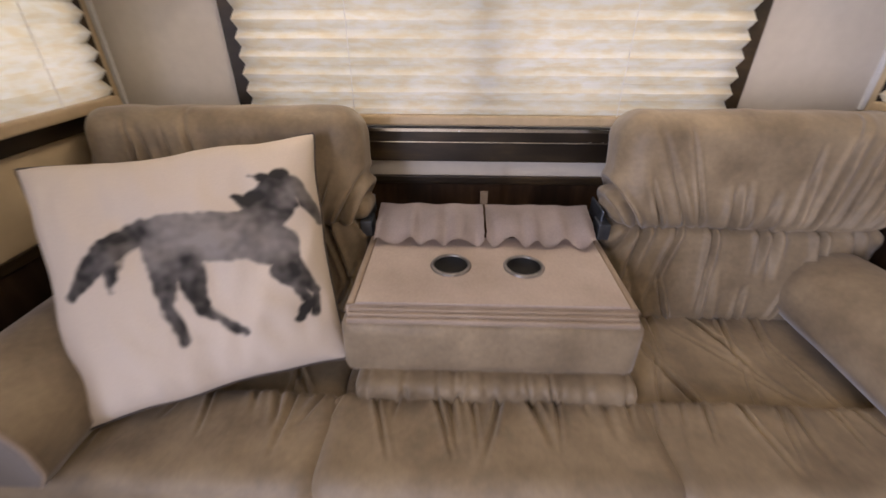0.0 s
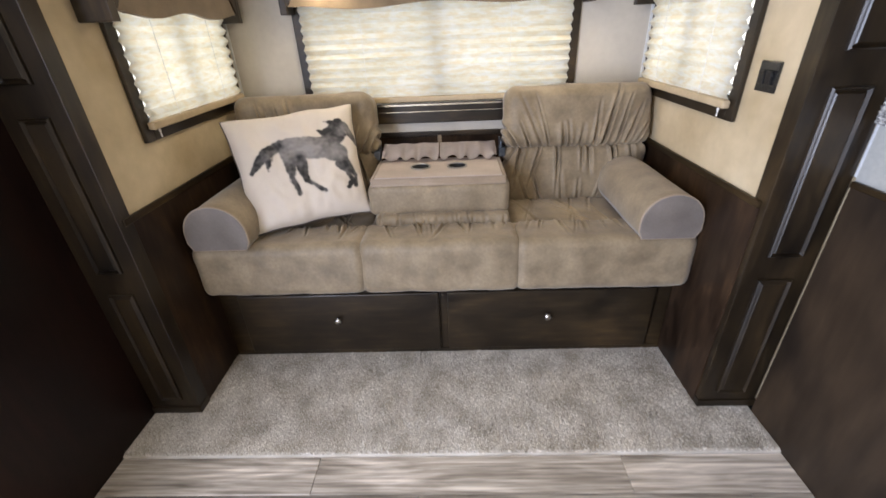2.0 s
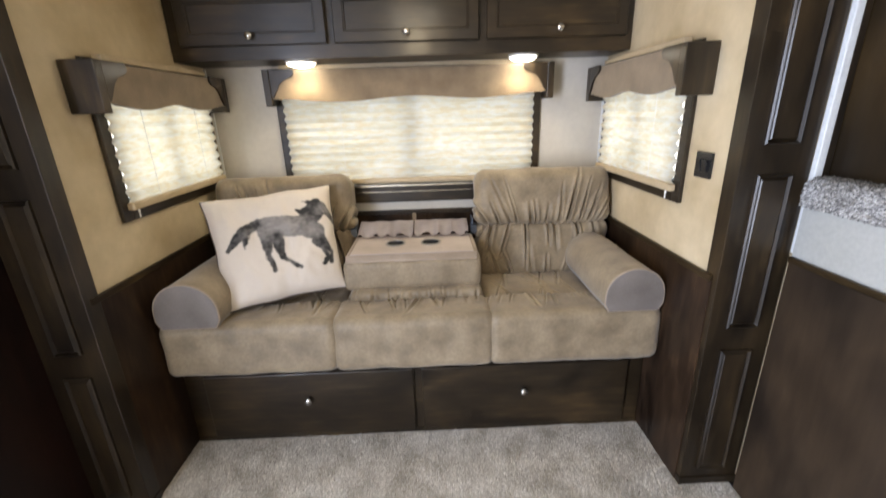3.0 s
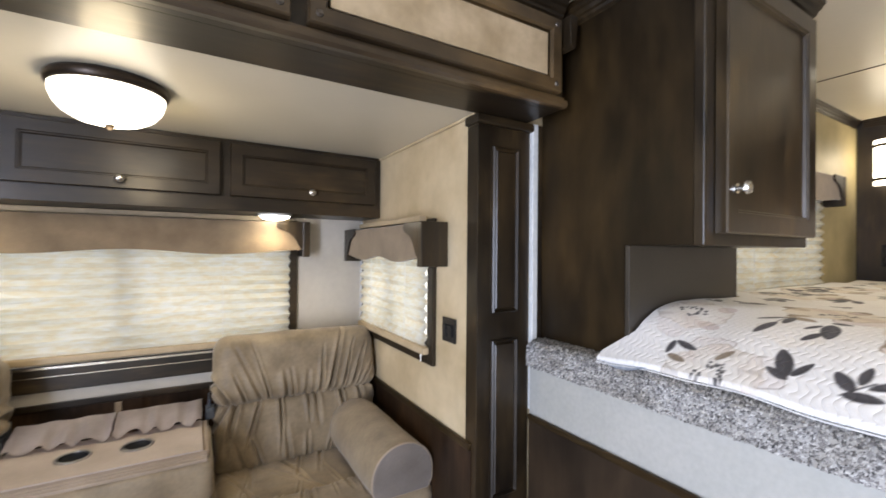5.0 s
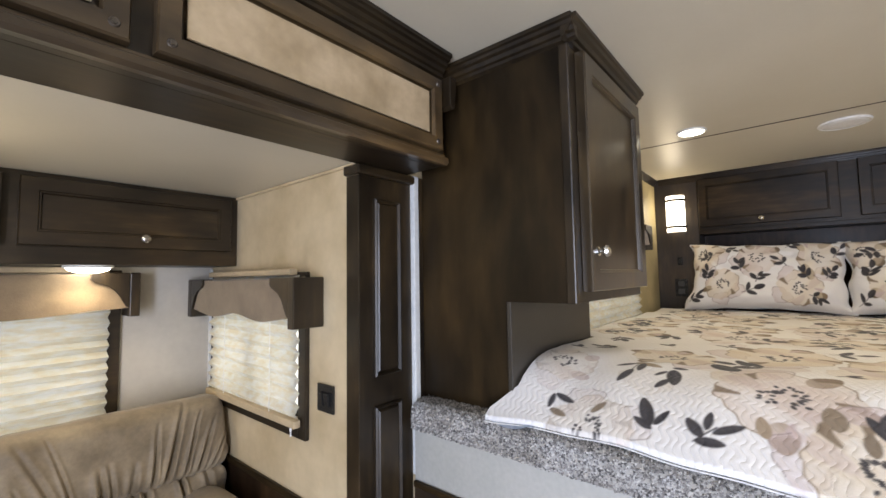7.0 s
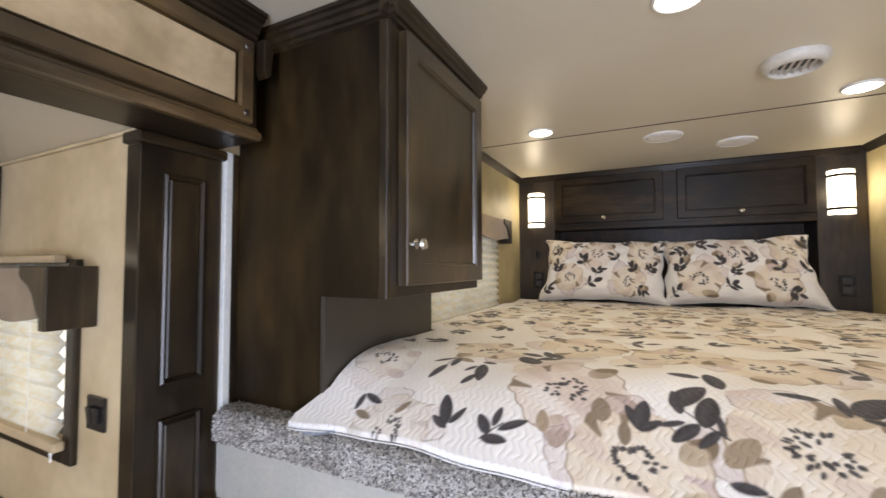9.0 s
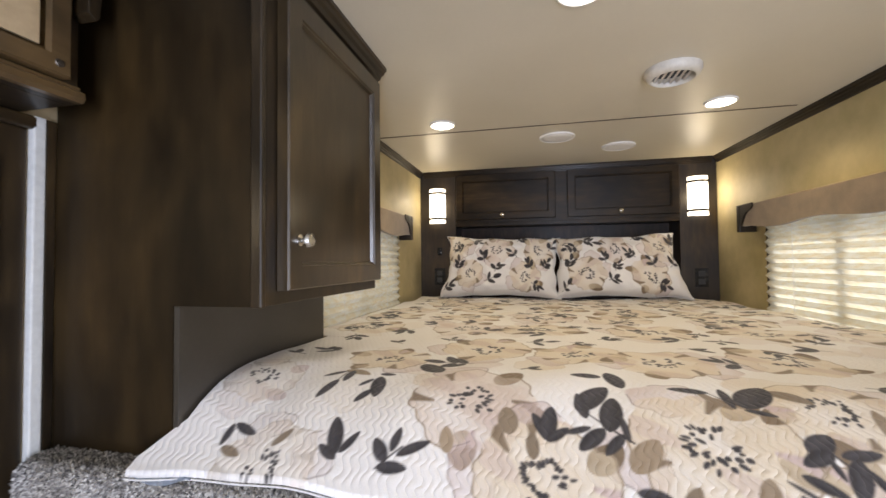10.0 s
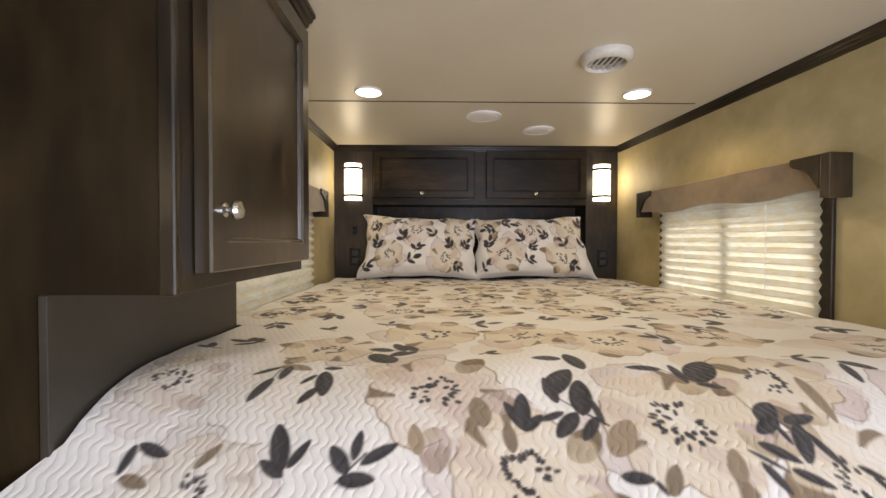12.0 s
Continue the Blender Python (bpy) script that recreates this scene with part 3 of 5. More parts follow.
# moulding at the alcove's ceiling
CROWN = [(0.0, 0.0), (-0.026, 0.0), (-0.026, -0.008), (-0.021, -0.010), (-0.019, -0.017), (-0.013, -0.020), (-0.011, -0.027), (-0.006, -0.030), (-0.005, -0.036), (0.0, -0.038)]


def crown(name, p0, turn, length, material, profile=CROWN, label="dark wood crown moulding"):
    bm = swept(profile, 0, length)
    bm.transform(pose(*p0, 0, 0, turn))
    return structure(name, bm, material, label, "moulding")


crown("trim", (1.74, BN, ZC), 0, 1.52, WOOD_X)
crown("trim", (XH - 0.01, BS, ZC), 180, XH - XP, WOOD_X).matrix_world = SLANT
crown("trim", (XH, BN - 0.03, ZC), -90, abs(BS - BN) - 0.06, WOOD_Y)


# ---- header over the slide-out ----
def header():
    h = thing("header", pose(0, YF, ZS), "dark wood header with three cloth-filled panels over the sofa", "header")
    x0, x1 = XL + 0.002, XP - 0.004
    d = YN - YF + 0.004
    part("body", boxes((x0, x1, 0.020, 0.040, -0.005, ZC - ZS - 0.002), (x0, x1, 0.040, d, -0.005, 0.024), bevel=0.001), WOOD_X, h)
    part("lip", swept([(0.020, -0.005), (0.006, -0.005), (0.000, 0.002), (0.002, 0.014), (0.014, 0.020), (0.014, 0.026), (0.020, 0.028)], x0, x1), SATIN_X, h, "rounded lower edge")
    part("crown", swept([(0.019, 0.303), (-0.028, 0.303), (-0.028, 0.293), (-0.022, 0.290), (-0.020, 0.284), (-0.012, 0.281), (-0.009, 0.272), (-0.001, 0.268), (0.002, 0.258), (0.008, 0.255), (0.008, 0.246), (0.012, 0.243), (0.019, 0.240)], x0, x1 - 0.01), WOOD_X, h, "stepped crown moulding")
    for a, b in ((-1.085, -0.404), (-0.372, 0.372), (0.404, 1.079)):
        bm = boxes((a, b, 0.000, 0.018, 0.030, 0.230))
        front = [f for f in bm.faces if f.normal.y < -0.9]
        bmesh.ops.inset_region(bm, faces=front, thickness=0.004, depth=0.004)
        bmesh.ops.inset_region(bm, faces=front, thickness=0.042, depth=0.0)
        bmesh.ops.inset_region(bm, faces=front, thickness=0.005, depth=-0.010)
        bmesh.ops.delete(bm, geom=front, context="FACES")
        p = part("panel_frame", bm, SATIN_X, h, "wood panel frame with bolted corners")
        part("cloth_panel", boxes((a + 0.044, b - 0.044, 0.007, 0.012, 0.074, 0.186)), PANEL_CLOTH, p, "mottled beige panel")
        for bx in (a + 0.020, b - 0.020):
            for bz in (0.050, 0.210):
                part("bolt", turned([(0.0, 0.004), (0.003, 0.004), (0.0035, 0.0025), (0.006, 0.003), (0.0075, 0.001), (0.0075, 0.0), (0.0, 0.0)], 14, pose(bx, -0.0035, bz) @ OUT), AGED, p, "round bolt head")
    part("end_block", extruded([(x1 - 0.012, 0.160), (x1 + 0.002, 0.150), (x1 + 0.010, 0.160), (x1 + 0.009, 0.190), (x1 + 0.014, 0.215), (x1 + 0.016, 0.242), (x1 - 0.012, 0.242)], -0.020, 0.019, 0.002), WOOD, h, "curved moulding return")
    return h


header()


def pilaster(x0, x1):
    p = thing("pilaster", pose((x0 + x1) / 2, YN, 0), "dark wood pilaster with sunk panels beside the slide-out", "pilaster", "pilasters")
    w = (x1 - x0) / 2
    bm = boxes((-w, w, 0.0, 0.055, 0.0, 1.722), bevel=0.002)
    part("shaft", bm, WOOD, p)
    for z0, z1 in ((0.07, 0.54), (0.62, 1.087), (1.167, 1.66)):
        f = boxes((-w + 0.05, w - 0.05, -0.008, 0.002, z0, z1))
        front = [q for q in f.faces if q.normal.y < -0.9]
        bmesh.ops.inset_region(f, faces=front, thickness=0.006, depth=0.004)
        bmesh.ops.inset_region(f, faces=front, thickness=0.008, depth=-0.009)
        bmesh.ops.inset_region(f, faces=front, thickness=0.008, depth=0.006)
        part("panel", f, WOOD, p)
    part("capital", boxes((-w - 0.012, w + 0.012, -0.014, 0.055, 1.722, 1.749), bevel=0.005), WOOD_X, p)
    part("plinth", boxes((-w - 0.003, w + 0.003, -0.006, 0.055, 0.0, 0.030), bevel=0.002), WOOD_X, p)
    return p


pilaster(0.924, 1.122)
pilaster(-1.097, -0.916)
structure("trim", boxes((1.125, 1.147, YN - 0.014, YN + 0.004, 0.857, 1.749), bevel=0.003), ALU, "white aluminium edge strip beside the pilaster", "trim")
structure("trim", boxes((1.149, XS - 0.001, YN - 0.010, YN + 0.004, 1.0, 1.749), bevel=0.003), WOOD, "dark wood filler strip beside the cabinet", "trim")

# ---- bed platform ----
bm = bmesh.new()
foot = [bm.verts.new((x, y, -0.03)) for x, y in ((XP, BW + 0.002), (3.49, BS + 0.014), (3.49, YN - 0.022), (XP, YN - 0.022))]
cap = [bm.verts.new((v.co.x, v.co.y, 1.045)) for v in foot]
bm.faces.new(foot)
bm.faces.new(cap)
for k in range(4):
    bm.faces.new((foot[k], foot[k - 1], cap[k - 1], cap[k]))
structure("platform", bm, GREYPANEL, "grey laminate front of the raised bed platform", "bed platform")
structure("wainscot", boxes((XP - 0.006, XP - 0.001, BW + 0.002, YN - 0.024, -0.019, 0.838)), SMOOTH_BROWN, "dark wood lower panel of the bed platform", "wainscot")
structure("trim", boxes((XP - 0.012, XP - 0.001, BW + 0.002, YN - 0.024, 0.838, 0.856), bevel=0.003), WOOD_Y, "dark wood rail on the platform's panel", "trim")


def tufts(count, seed, spread, size, height, lean):
    """Many small upright tufts as one mesh; spread(rng) gives foot and normal."""
    rng = np.random.RandomState(seed)
    foot, nrm = spread(rng, count)
    side = rng.normal(size=(count, 3))
    side -= nrm * (side * nrm).sum(1, keepdims=True)
    side /= np.linalg.norm(side, axis=1, keepdims=True) + 1e-9
    other = np.cross(nrm, side)
    s = size * (0.6 + 0.8 * rng.rand(count, 1))
    tip = foot + nrm * height * (0.6 + 0.7 * rng.rand(count, 1)) + side * rng.normal(size=(count, 1)) * lean + other * rng.normal(size=(count, 1)) * lean
    corners = [foot + s * (side * math.cos(a) + other * math.sin(a)) for a in (0, 2.09, 4.19)]
    v = np.stack([*corners, tip], 1).reshape(-1, 3)
    k = 4 * np.arange(count)[:, None]
    f = np.concatenate([k + np.array([[0, 1, 3]]), k + np.array([[1, 2, 3]]), k + np.array([[2, 0, 3]])])
    me = bpy.data.meshes.new("tufts")
    me.from_pydata(v.tolist(), [], f.tolist())
    me.shade_smooth()
    return me


def nosing(s):
    """Place and normal on the platform's rounded carpet edge, s from the front's foot to the top's back."""
    front, arc, r = 0.045, 0.030 * math.pi / 2, 0.030
    x0, z0 = XP - 0.016, 1.002
    a = np.clip((s - front) / 0.030, 0, math.pi / 2)
    x = np.where(s < front, x0, x0 + r - r * np.cos(a) + np.maximum(0, s - front - arc))
    z = np.where(s < front, z0 + s, z0 + front + r * np.sin(a))
    return x, z, -np.cos(a), np.sin(a)


def on_nosing(rng, n):
    s = rng.rand(n) * 0.26
    x, z, nx, nz = nosing(s)
    y = YN - 0.024 - rng.rand(n) * (YN - 0.024 - BW - 0.002)
    return np.stack([x, y, z], 1), np.stack([nx, 0 * nx, nz], 1)


s_line = np.linspace(0, 0.26, 16)
nx_, nz_, _, _ = nosing(s_line)
bm = bmesh.new()
rows_ = [[bm.verts.new((float(a), yy, float(b))) for a, b in zip(nx_, nz_)] for yy in (YN - 0.023, BW + 0.002)]
under = [[bm.verts.new((XP - 0.002, yy, 1.002)), bm.verts.new((XP + 0.002, yy, 1.046)), bm.verts.new((float(nx_[-1]), yy, 1.046))] for yy in (YN - 0.023, BW + 0.002)]
for a, b in zip(range(15), range(1, 16)):
    bm.faces.new((rows_[0][a], rows_[0][b], rows_[1][b], rows_[1][a]))
bm.faces.new((rows_[0][0], rows_[1][0], under[1][0], under[0][0]))
bm.faces.new((*rows_[0], under[0][2], under[0][1], under[0][0]))
edge = structure("platform_carpet", bm, LOOP, "speckled grey loop carpet over the platform's edge", "carpet", True)
ob = part("pile", tufts(42000, 3, on_nosing, 0.0034, 0.0050, 0.0012), LOOP, edge)
ob["kind"] = "stuff"

# ---- slide-out carpet ----
CARPET_Y0 = -0.50
bm = swept([(CARPET_Y0, -0.018), (CARPET_Y0 + 0.002, -0.006), (CARPET_Y0 + 0.012, -0.001), (0.02, -0.001), (0.02, -0.018)], XL + 0.002, XP - 0.008)
rug = structure("carpet", bm, CARPET, "mottled grey-beige cut-pile carpet below the sofa", "carpet")


def on_carpet(rng, n):
    p = np.stack([XL + 0.01 + rng.rand(n) * (XP - XL - 0.03), CARPET_Y0 + 0.003 + rng.rand(n) * (0.02 - CARPET_Y0 - 0.006), np.full(n, -0.003)], 1)
    return p, np.tile([0.0, 0.0, 1.0], (n, 1))


ob = part("pile", tufts(60000, 5, on_carpet, 0.0030, 0.0085, 0.0035), CARPET, rug)
ob["kind"] = "stuff"


# ---- overhead cabinet in the slide-out ----
def overhead_cabinet():
    c = thing("overhead_cabinet", pose(0, 0.42, 1.492), "dark wood overhead cabinet with three doors above the window", "cabinet")
    top, w, d = ZS - 1.492 - 0.001, SX - 0.002, SB - 0.42 - 0.002
    part("body", boxes((-w, w, 0.0, d, 0.0, top), bevel=0.002), WOOD_X, c)
    for a, b, k in ((-0.873, -0.301, -0.594), (-0.270, 0.299, 0.013), (0.331, 0.892, 0.618)):
        dr = part("door", door_slab(a, b, 0.052, 0.245, -0.022, 0.020, 0.050), WOOD_X, c, "dark wood door with a sunk panel")
        knob(dr, pose(k, -0.026, 0.083) @ OUT)
    return c


overhead_cabinet()


def disc_lamp(name, m, r, label, category, group, drop=0.012, rim=0.18, glass=None, dome=0.0):
    """A flat round lamp under a surface; its local z points down."""
    t = thing(name, m, label, category, group)
    part("rim", turned([(r, 0.0), (r, drop * 0.5), (r * (1 - rim * 0.5), drop), (r * (1 - rim), drop * 0.9), (r * (1 - rim), 0.0)], 40), WHITE, t, "", True)
    part("lens", turned([(0.0, drop * 0.95 + dome), (r * 0.5, drop * 0.9 + dome * 0.82), (r * 0.78, drop * 0.8 + dome * 0.45), (r * (1 - rim) * 0.99, drop * 0.7), (r * (1 - rim) * 0.99, 0.001)], 40), glass or DOWNGLASS, t, "glowing warm lens", True)
    return t


DOWN = pose(0, 0, 0, 180)
PUCKGLASS = glowing("lit_puck_lens", (1.0, 0.88, 0.70), 22.0)
for px in (-0.44, 0.50):
    disc_lamp("puck_light", pose(px, 0.50, 1.4918) @ DOWN, 0.064, "lit round puck light under the overhead cabinet", "light", "puck lights", 0.009, 0.10, PUCKGLASS, 0.017)
for cx, cy in ((2.30, -0.90), (2.30, -2.01), (1.47, -1.41)):
    disc_lamp("downlight", pose(cx, cy, ZC - 0.0005) @ DOWN, 0.058, "lit round downlight in the bed ceiling", "light", "downlights", 0.008, 0.14)


def dome_light():
    d = thing("dome_light", pose(0.04, 0.0, ZS - 0.0005) @ DOWN, "lit white glass dome light with a dark bronze rim", "light")
    part("rim", turned([(0.0, 0.0), (0.117, 0.0), (0.123, 0.008), (0.121, 0.022), (0.115, 0.027), (0.0, 0.024)], 48), BRONZE, d, "dark bronze rim", True)
    part("shade", turned([(0.114, 0.026), (0.113, 0.040), (0.106, 0.060), (0.090, 0.080), (0.064, 0.095), (0.036, 0.102), (0.0, 0.104)], 48), LAMPGLASS, d, "glowing white glass bowl", True)
    part("finial", turned([(0.0, 0.102), (0.012, 0.103), (0.009, 0.109), (0.004, 0.114), (0.0, 0.116)], 16), BRONZE, d, "", True)
    return d


dome_light()


# ---- light switch, outlets ----
def wall_plate(name, m, w, h, rockers, label, category):
    p = thing(name, m, label, category)
    part("plate", boxes((-w / 2, w / 2, -0.008, -0.0005, -h / 2, h / 2), bevel=0.0025), BLACK, p)
    for x in rockers:
        bm = boxes((x - 0.011, x + 0.011, -0.016, -0.0085, -0.018, 0.018), bevel=0.002)
        bm.transform(pose(0, 0, 0, 6))
        part("rocker", bm, BLACK, p)
    return p


wall_plate("light_switch", FACE["east"] @ pose(0.170, 0, 1.098), 0.078, 0.078, (-0.014, 0.014), "black double rocker switch on the cream wall", "switch")


def power_outlet(m, label):
    p = thing("power_outlet", m, label, "outlet", "outlets")
    part("plate", boxes((-0.036, 0.036, -0.006, -0.0005, -0.056, 0.056), bevel=0.002), BLACK, p)
    for z in (-0.024, 0.024):
        part("socket", boxes((-0.018, 0.018, -0.0085, -0.0064, z - 0.016, z + 0.016), bevel=0.002), VENT_DARK, p)
    return p


# ---- sofa base with drawers ----
def sofa_base():
    s = thing("drawer_unit", pose(0, 0, 0), "dark wood drawer unit under the sofa on the carpet", "drawers")
    part("body", boxes((-SX + 0.008, SX - 0.008, 0.0, 0.60, 0.0, 0.335), bevel=0.002), WOOD_X, s)
    part("kick", boxes((-SX + 0.009, SX - 0.009, -0.006, -0.0005, 0.0, 0.018), bevel=0.001), WOOD_X, s)
    for a, b, k in ((-0.835, -0.012, -0.432), (0.022, 0.850, 0.428)):
        d = part("drawer", boxes((a, b, -0.018, -0.0005, 0.026, 0.315), bevel=0.004), WOOD_X, s, "flat dark wood drawer front")
        knob(d, pose(k, -0.0175, 0.200) @ OUT)
    return s


sofa_base()


# ---- sofa ----
def creases(seed, seam, along, run, half, count, length=0.12, depth=0.020, width=0.009, tilt=0.35, fan=0.0):
    """Creases that start on seams and fade away from them. seam: places on axis `run`; along: the axis of the seam, of that half length."""
    rng = random.Random(seed)
    lines = []
    for place, way in seam:
        for k in range(count):
            c = half * (2 * (k + 0.15 + 0.7 * rng.random()) / count - 1)
            lines.append((c, place, way, rng.uniform(-tilt, tilt) + fan * c / half, length * rng.uniform(0.45, 1.25), depth * rng.uniform(0.5, 1.2), width * rng.uniform(0.7, 1.6)))

    def shape(p, nrm):
        h = 0.005 * noise.noise(p * 7 + Vector((seed, 0, 0))) + 0.0025 * noise.noise(p * 21 + Vector((0, seed, 0)))
        for c, place, way, lean, ln, dp, wd in lines:
            s = (p[run] - place) * way
            if -0.01 < s < ln:
                d = (p[along] - c - lean * s - 0.003 * math.sin(s * 17 + c * 9)) / wd
                if -5 < d < 5:
                    fade = (1 - max(0.0, s) / ln) ** 1.0 * min(1.0, max(0.25, s / 0.022))
                    h += dp * fade * (0.55 * math.exp(-((abs(d) - 1.9) / 1.3) ** 2) - math.exp(-d * d))
        return h
    return shape


def sofa():
    s = thing("sofa", pose(0, 0, 0.336), "taupe suede leather sofa with wrinkled cushions and bolster arms", "sofa")
    z = -0.336
    for k, (a, b) in enumerate(((-0.900, -0.286), (-0.284, 0.290), (0.292, 0.906))):
        c, w = (a + b) / 2, b - a
        fr = soft_block(w + 0.030, 0.21, 0.215, 0.040, (220, 56, 24), creases(3 * k + 1, [(0.10, -1)], 0, 1, w / 2, 12, 0.14, 0.013, 0.0046))
        fr.transform(pose(c, 0.010, 0.466 + z, -3))
        part("seat_roll", fr, LEATHER, s, "", True)
        bk = soft_block(w + 0.016, 0.37, 0.20, 0.036, (220, 90, 6), creases(5 * k + 2, [(-0.18, 1), (0.17, -1)], 0, 1, w / 2, 7, 0.26, 0.015, 0.0050, 0.8))
        bk.transform(pose(c, 0.275, 0.446 + z, 1.0))
        part("seat_cushion", bk, LEATHER, s, "", True)
    for k, (a, b) in enumerate(((-0.885, -0.275), (0.285, 0.905))):
        c, w = (a + b) / 2, b - a
        up = soft_block(w, 0.17, 0.262, 0.058, (270, 14, 76), creases(8 * k + 4, [(-0.125, 1)], 0, 2, w / 2, 14, 0.22, 0.026, 0.0052, 0.15, 0.75))
        up.transform(pose(c, 0.490, 0.885 + z, -9))
        part("back_cushion", up, LEATHER, s, "gathered upper back cushion", True)
        lo = soft_block(w - 0.01, 0.15, 0.262, 0.045, (270, 14, 76), creases(9 * k + 6, [(0.125, -1), (-0.125, 1)], 0, 2, w / 2, 9, 0.20, 0.024, 0.0052, 0.2, 0.55))
        lo.transform(pose(c, 0.458, 0.650 + z, -9))
        part("lumbar_cushion", lo, LEATHER, s, "gathered lower back cushion", True)
    for side, x0, x1 in ((1, 0.695, 0.906), (-1, -0.896, -0.672)):
        c, r = (x0 + x1) / 2, (x1 - x0) / 2
        outline = [(-r * 0.86, 0.0), (-r, 0.030)] + [(r * math.cos(a), 0.062 + r * 0.95 * math.sin(a)) for a in (math.pi - math.pi * q / 18 for q in range(19))] + [(r, 0.030), (r * 0.86, 0.0)]
        bm = bmesh.new()
        rings = []
        ny = 26
        for j in range(ny + 1):
            yy = -0.090 + 0.50 * j / ny
            sc = 1.0 - 0.020 * (j in (0, ny)) - 0.05 * max(0, (j - 20) / 6) ** 2
            rings.append([bm.verts.new((c + px * sc + 0.002 * noise.noise((px * 8, yy * 7, side)), yy, 0.572 + z + pz * sc + 0.003 * noise.noise((px * 9, yy * 6, side + 4)))) for px, pz in outline])
        for a_, b_ in zip(rings, rings[1:]):
            for q in range(len(outline)):
                n_ = (q + 1) % len(outline)
                bm.faces.new((a_[q], a_[n_], b_[n_], b_[q]))
        bm.faces.new(rings[-1][::-1])
        arm = part("arm_bolster", bm, LEATHER, s, "round-topped leather arm", True)
        cap = extruded([(c + px * 0.975, 0.572 + z + 0.0015 + pz * 0.975) for px, pz in outline], -0.097, -0.089, 0.003)
        part("end_panel", cap, LEATHER_GREY, arm, "grey-brown leather end panel")
        pipe = bmesh.new()
        loop = [(c + px * 0.99, 0.572 + z + 0.001 + pz * 0.99) for px, pz in outline]
        prev = None
        first = None
        for q in range(len(loop)):
            p, nx = Vector((loop[q][0], -0.093, loop[q][1])), loop[(q + 1) % len(loop)]
            d = (Vector((nx[0], -0.093, nx[1])) - p).normalized()
            o = Vector((d.z, 0, -d.x))
            ring = [pipe.verts.new(p + 0.0032 * (o * math.cos(t) + Vector((0, 1, 0)) * math.sin(t))) for t in (k * math.pi / 3 for k in range(6))]
            if prev:
                for k in range(6):
                    pipe.faces.new((prev[k], prev[(k + 1) % 6], ring[(k + 1) % 6], ring[k]))
            first = first or ring
            prev = ring
        for k in range(6):
            pipe.faces.new((prev[k], prev[(k + 1) % 6], first[(k + 1) % 6], first[k]))
        part("piping", pipe, LEATHER_PALE, arm, "", True)
    # the middle back is folded down into a console
    con = soft_block(0.556, 0.315, 0.128, 0.024, (30, 16, 8), lambda p, n: 0.004 * noise.noise(p * 9))
    con.transform(pose(0.0, 0.285, 0.655 + z))
    console = part("console", con, LEATHER, s, "folded-down middle back with two cup holders", True)
    lid = bmesh.new()
    zt, zb = 0.738 + z, 0.716 + z
    X = [-0.250, -0.131, -0.021, 0.021, 0.131, 0.250]
    Y = [0.165, 0.240, 0.350, 0.420]
    for i in range(5):
        for j in range(3):
            hole = j == 1 and i in (1, 3)
            x0, x1, y0, y1 = X[i], X[i + 1], Y[j], Y[j + 1]
            if not hole:
                lid.faces.new([lid.verts.new(p) for p in ((x0, y0, zt), (x1, y0, zt), (x1, y1, zt), (x0, y1, zt))])
                continue
            cx, cy, n = (x0 + x1) / 2, (y0 + y1) / 2, 32
            sq, ci = [], []
            for q in range(n):
                a = 2 * math.pi * q / n
                ca, sa = math.cos(a), math.sin(a)
                f = 0.055 / max(abs(ca), abs(sa))
                sq.append(lid.verts.new((cx + f * ca, cy + f * sa, zt)))
                ci.append(lid.verts.new((cx + 0.036 * ca, cy + 0.036 * sa, zt)))
            for q in range(n):
                r_ = (q + 1) % n
                lid.faces.new((sq[q], sq[r_], ci[r_], ci[q]))
    for p0, p1 in (((-0.25, 0.165), (0.25, 0.165)), ((0.25, 0.165), (0.25, 0.42)), ((0.25, 0.42), (-0.25, 0.42)), ((-0.25, 0.42), (-0.25, 0.165))):
        lid.faces.new([lid.verts.new(p) for p in ((*p0, zt), (*p1, zt), (*p1, zb), (*p0, zb))])
    lid_ob = part("lid", lid, LID, console, "pale taupe console top")
    for fy, fz in ((0.134, 0.724), (0.143, 0.729), (0.152, 0.733)):
        part("stitched_fold", boxes((-0.262, 0.262, fy, fy + 0.008, 0.712 + z, fz + z), bevel=0.003), LEATHER_PALE, console, "", True)
    pad = soft_block(0.525, 0.20, 0.080, 0.026, (150, 20, 16), creases(41, [(0.040, -1), (-0.040, 1)], 0, 2, 0.26, 9, 0.09, 0.010, 0.0050, 0.25))
    pad.transform(pose(0.010, 0.188, 0.566 + z))
    part("console_pad", pad, LEATHER, console, "pleated leather pad under the console", True)
    part("border", boxes((-0.268, 0.268, 0.160, 0.164, 0.712 + z, 0.735 + z), (-0.268, -0.252, 0.165, 0.43, 0.712 + z, 0.734 + z), (0.252, 0.268, 0.165, 0.43, 0.712 + z, 0.734 + z), bevel=0.005), LEATHER_PALE, console, "stitched leather border", True)
    for cx in (-0.076, 0.076):
        part("cup_holder", turned([(0.0, 0.7195 + z), (0.0345, 0.7195 + z), (0.0352, 0.740 + z)], 36, pose(cx, 0.295, 0)), CUP, console, "black cup holder", True)
        part("cup_rim", turned([(0.0350, 0.739 + z), (0.0355, 0.742 + z), (0.038, 0.7432 + z), (0.041, 0.7425 + z), (0.043, 0.7395 + z), (0.043, 0.7385 + z)], 36, pose(cx, 0.295, 0)), RIM, console, "grey metal cup rim", True)
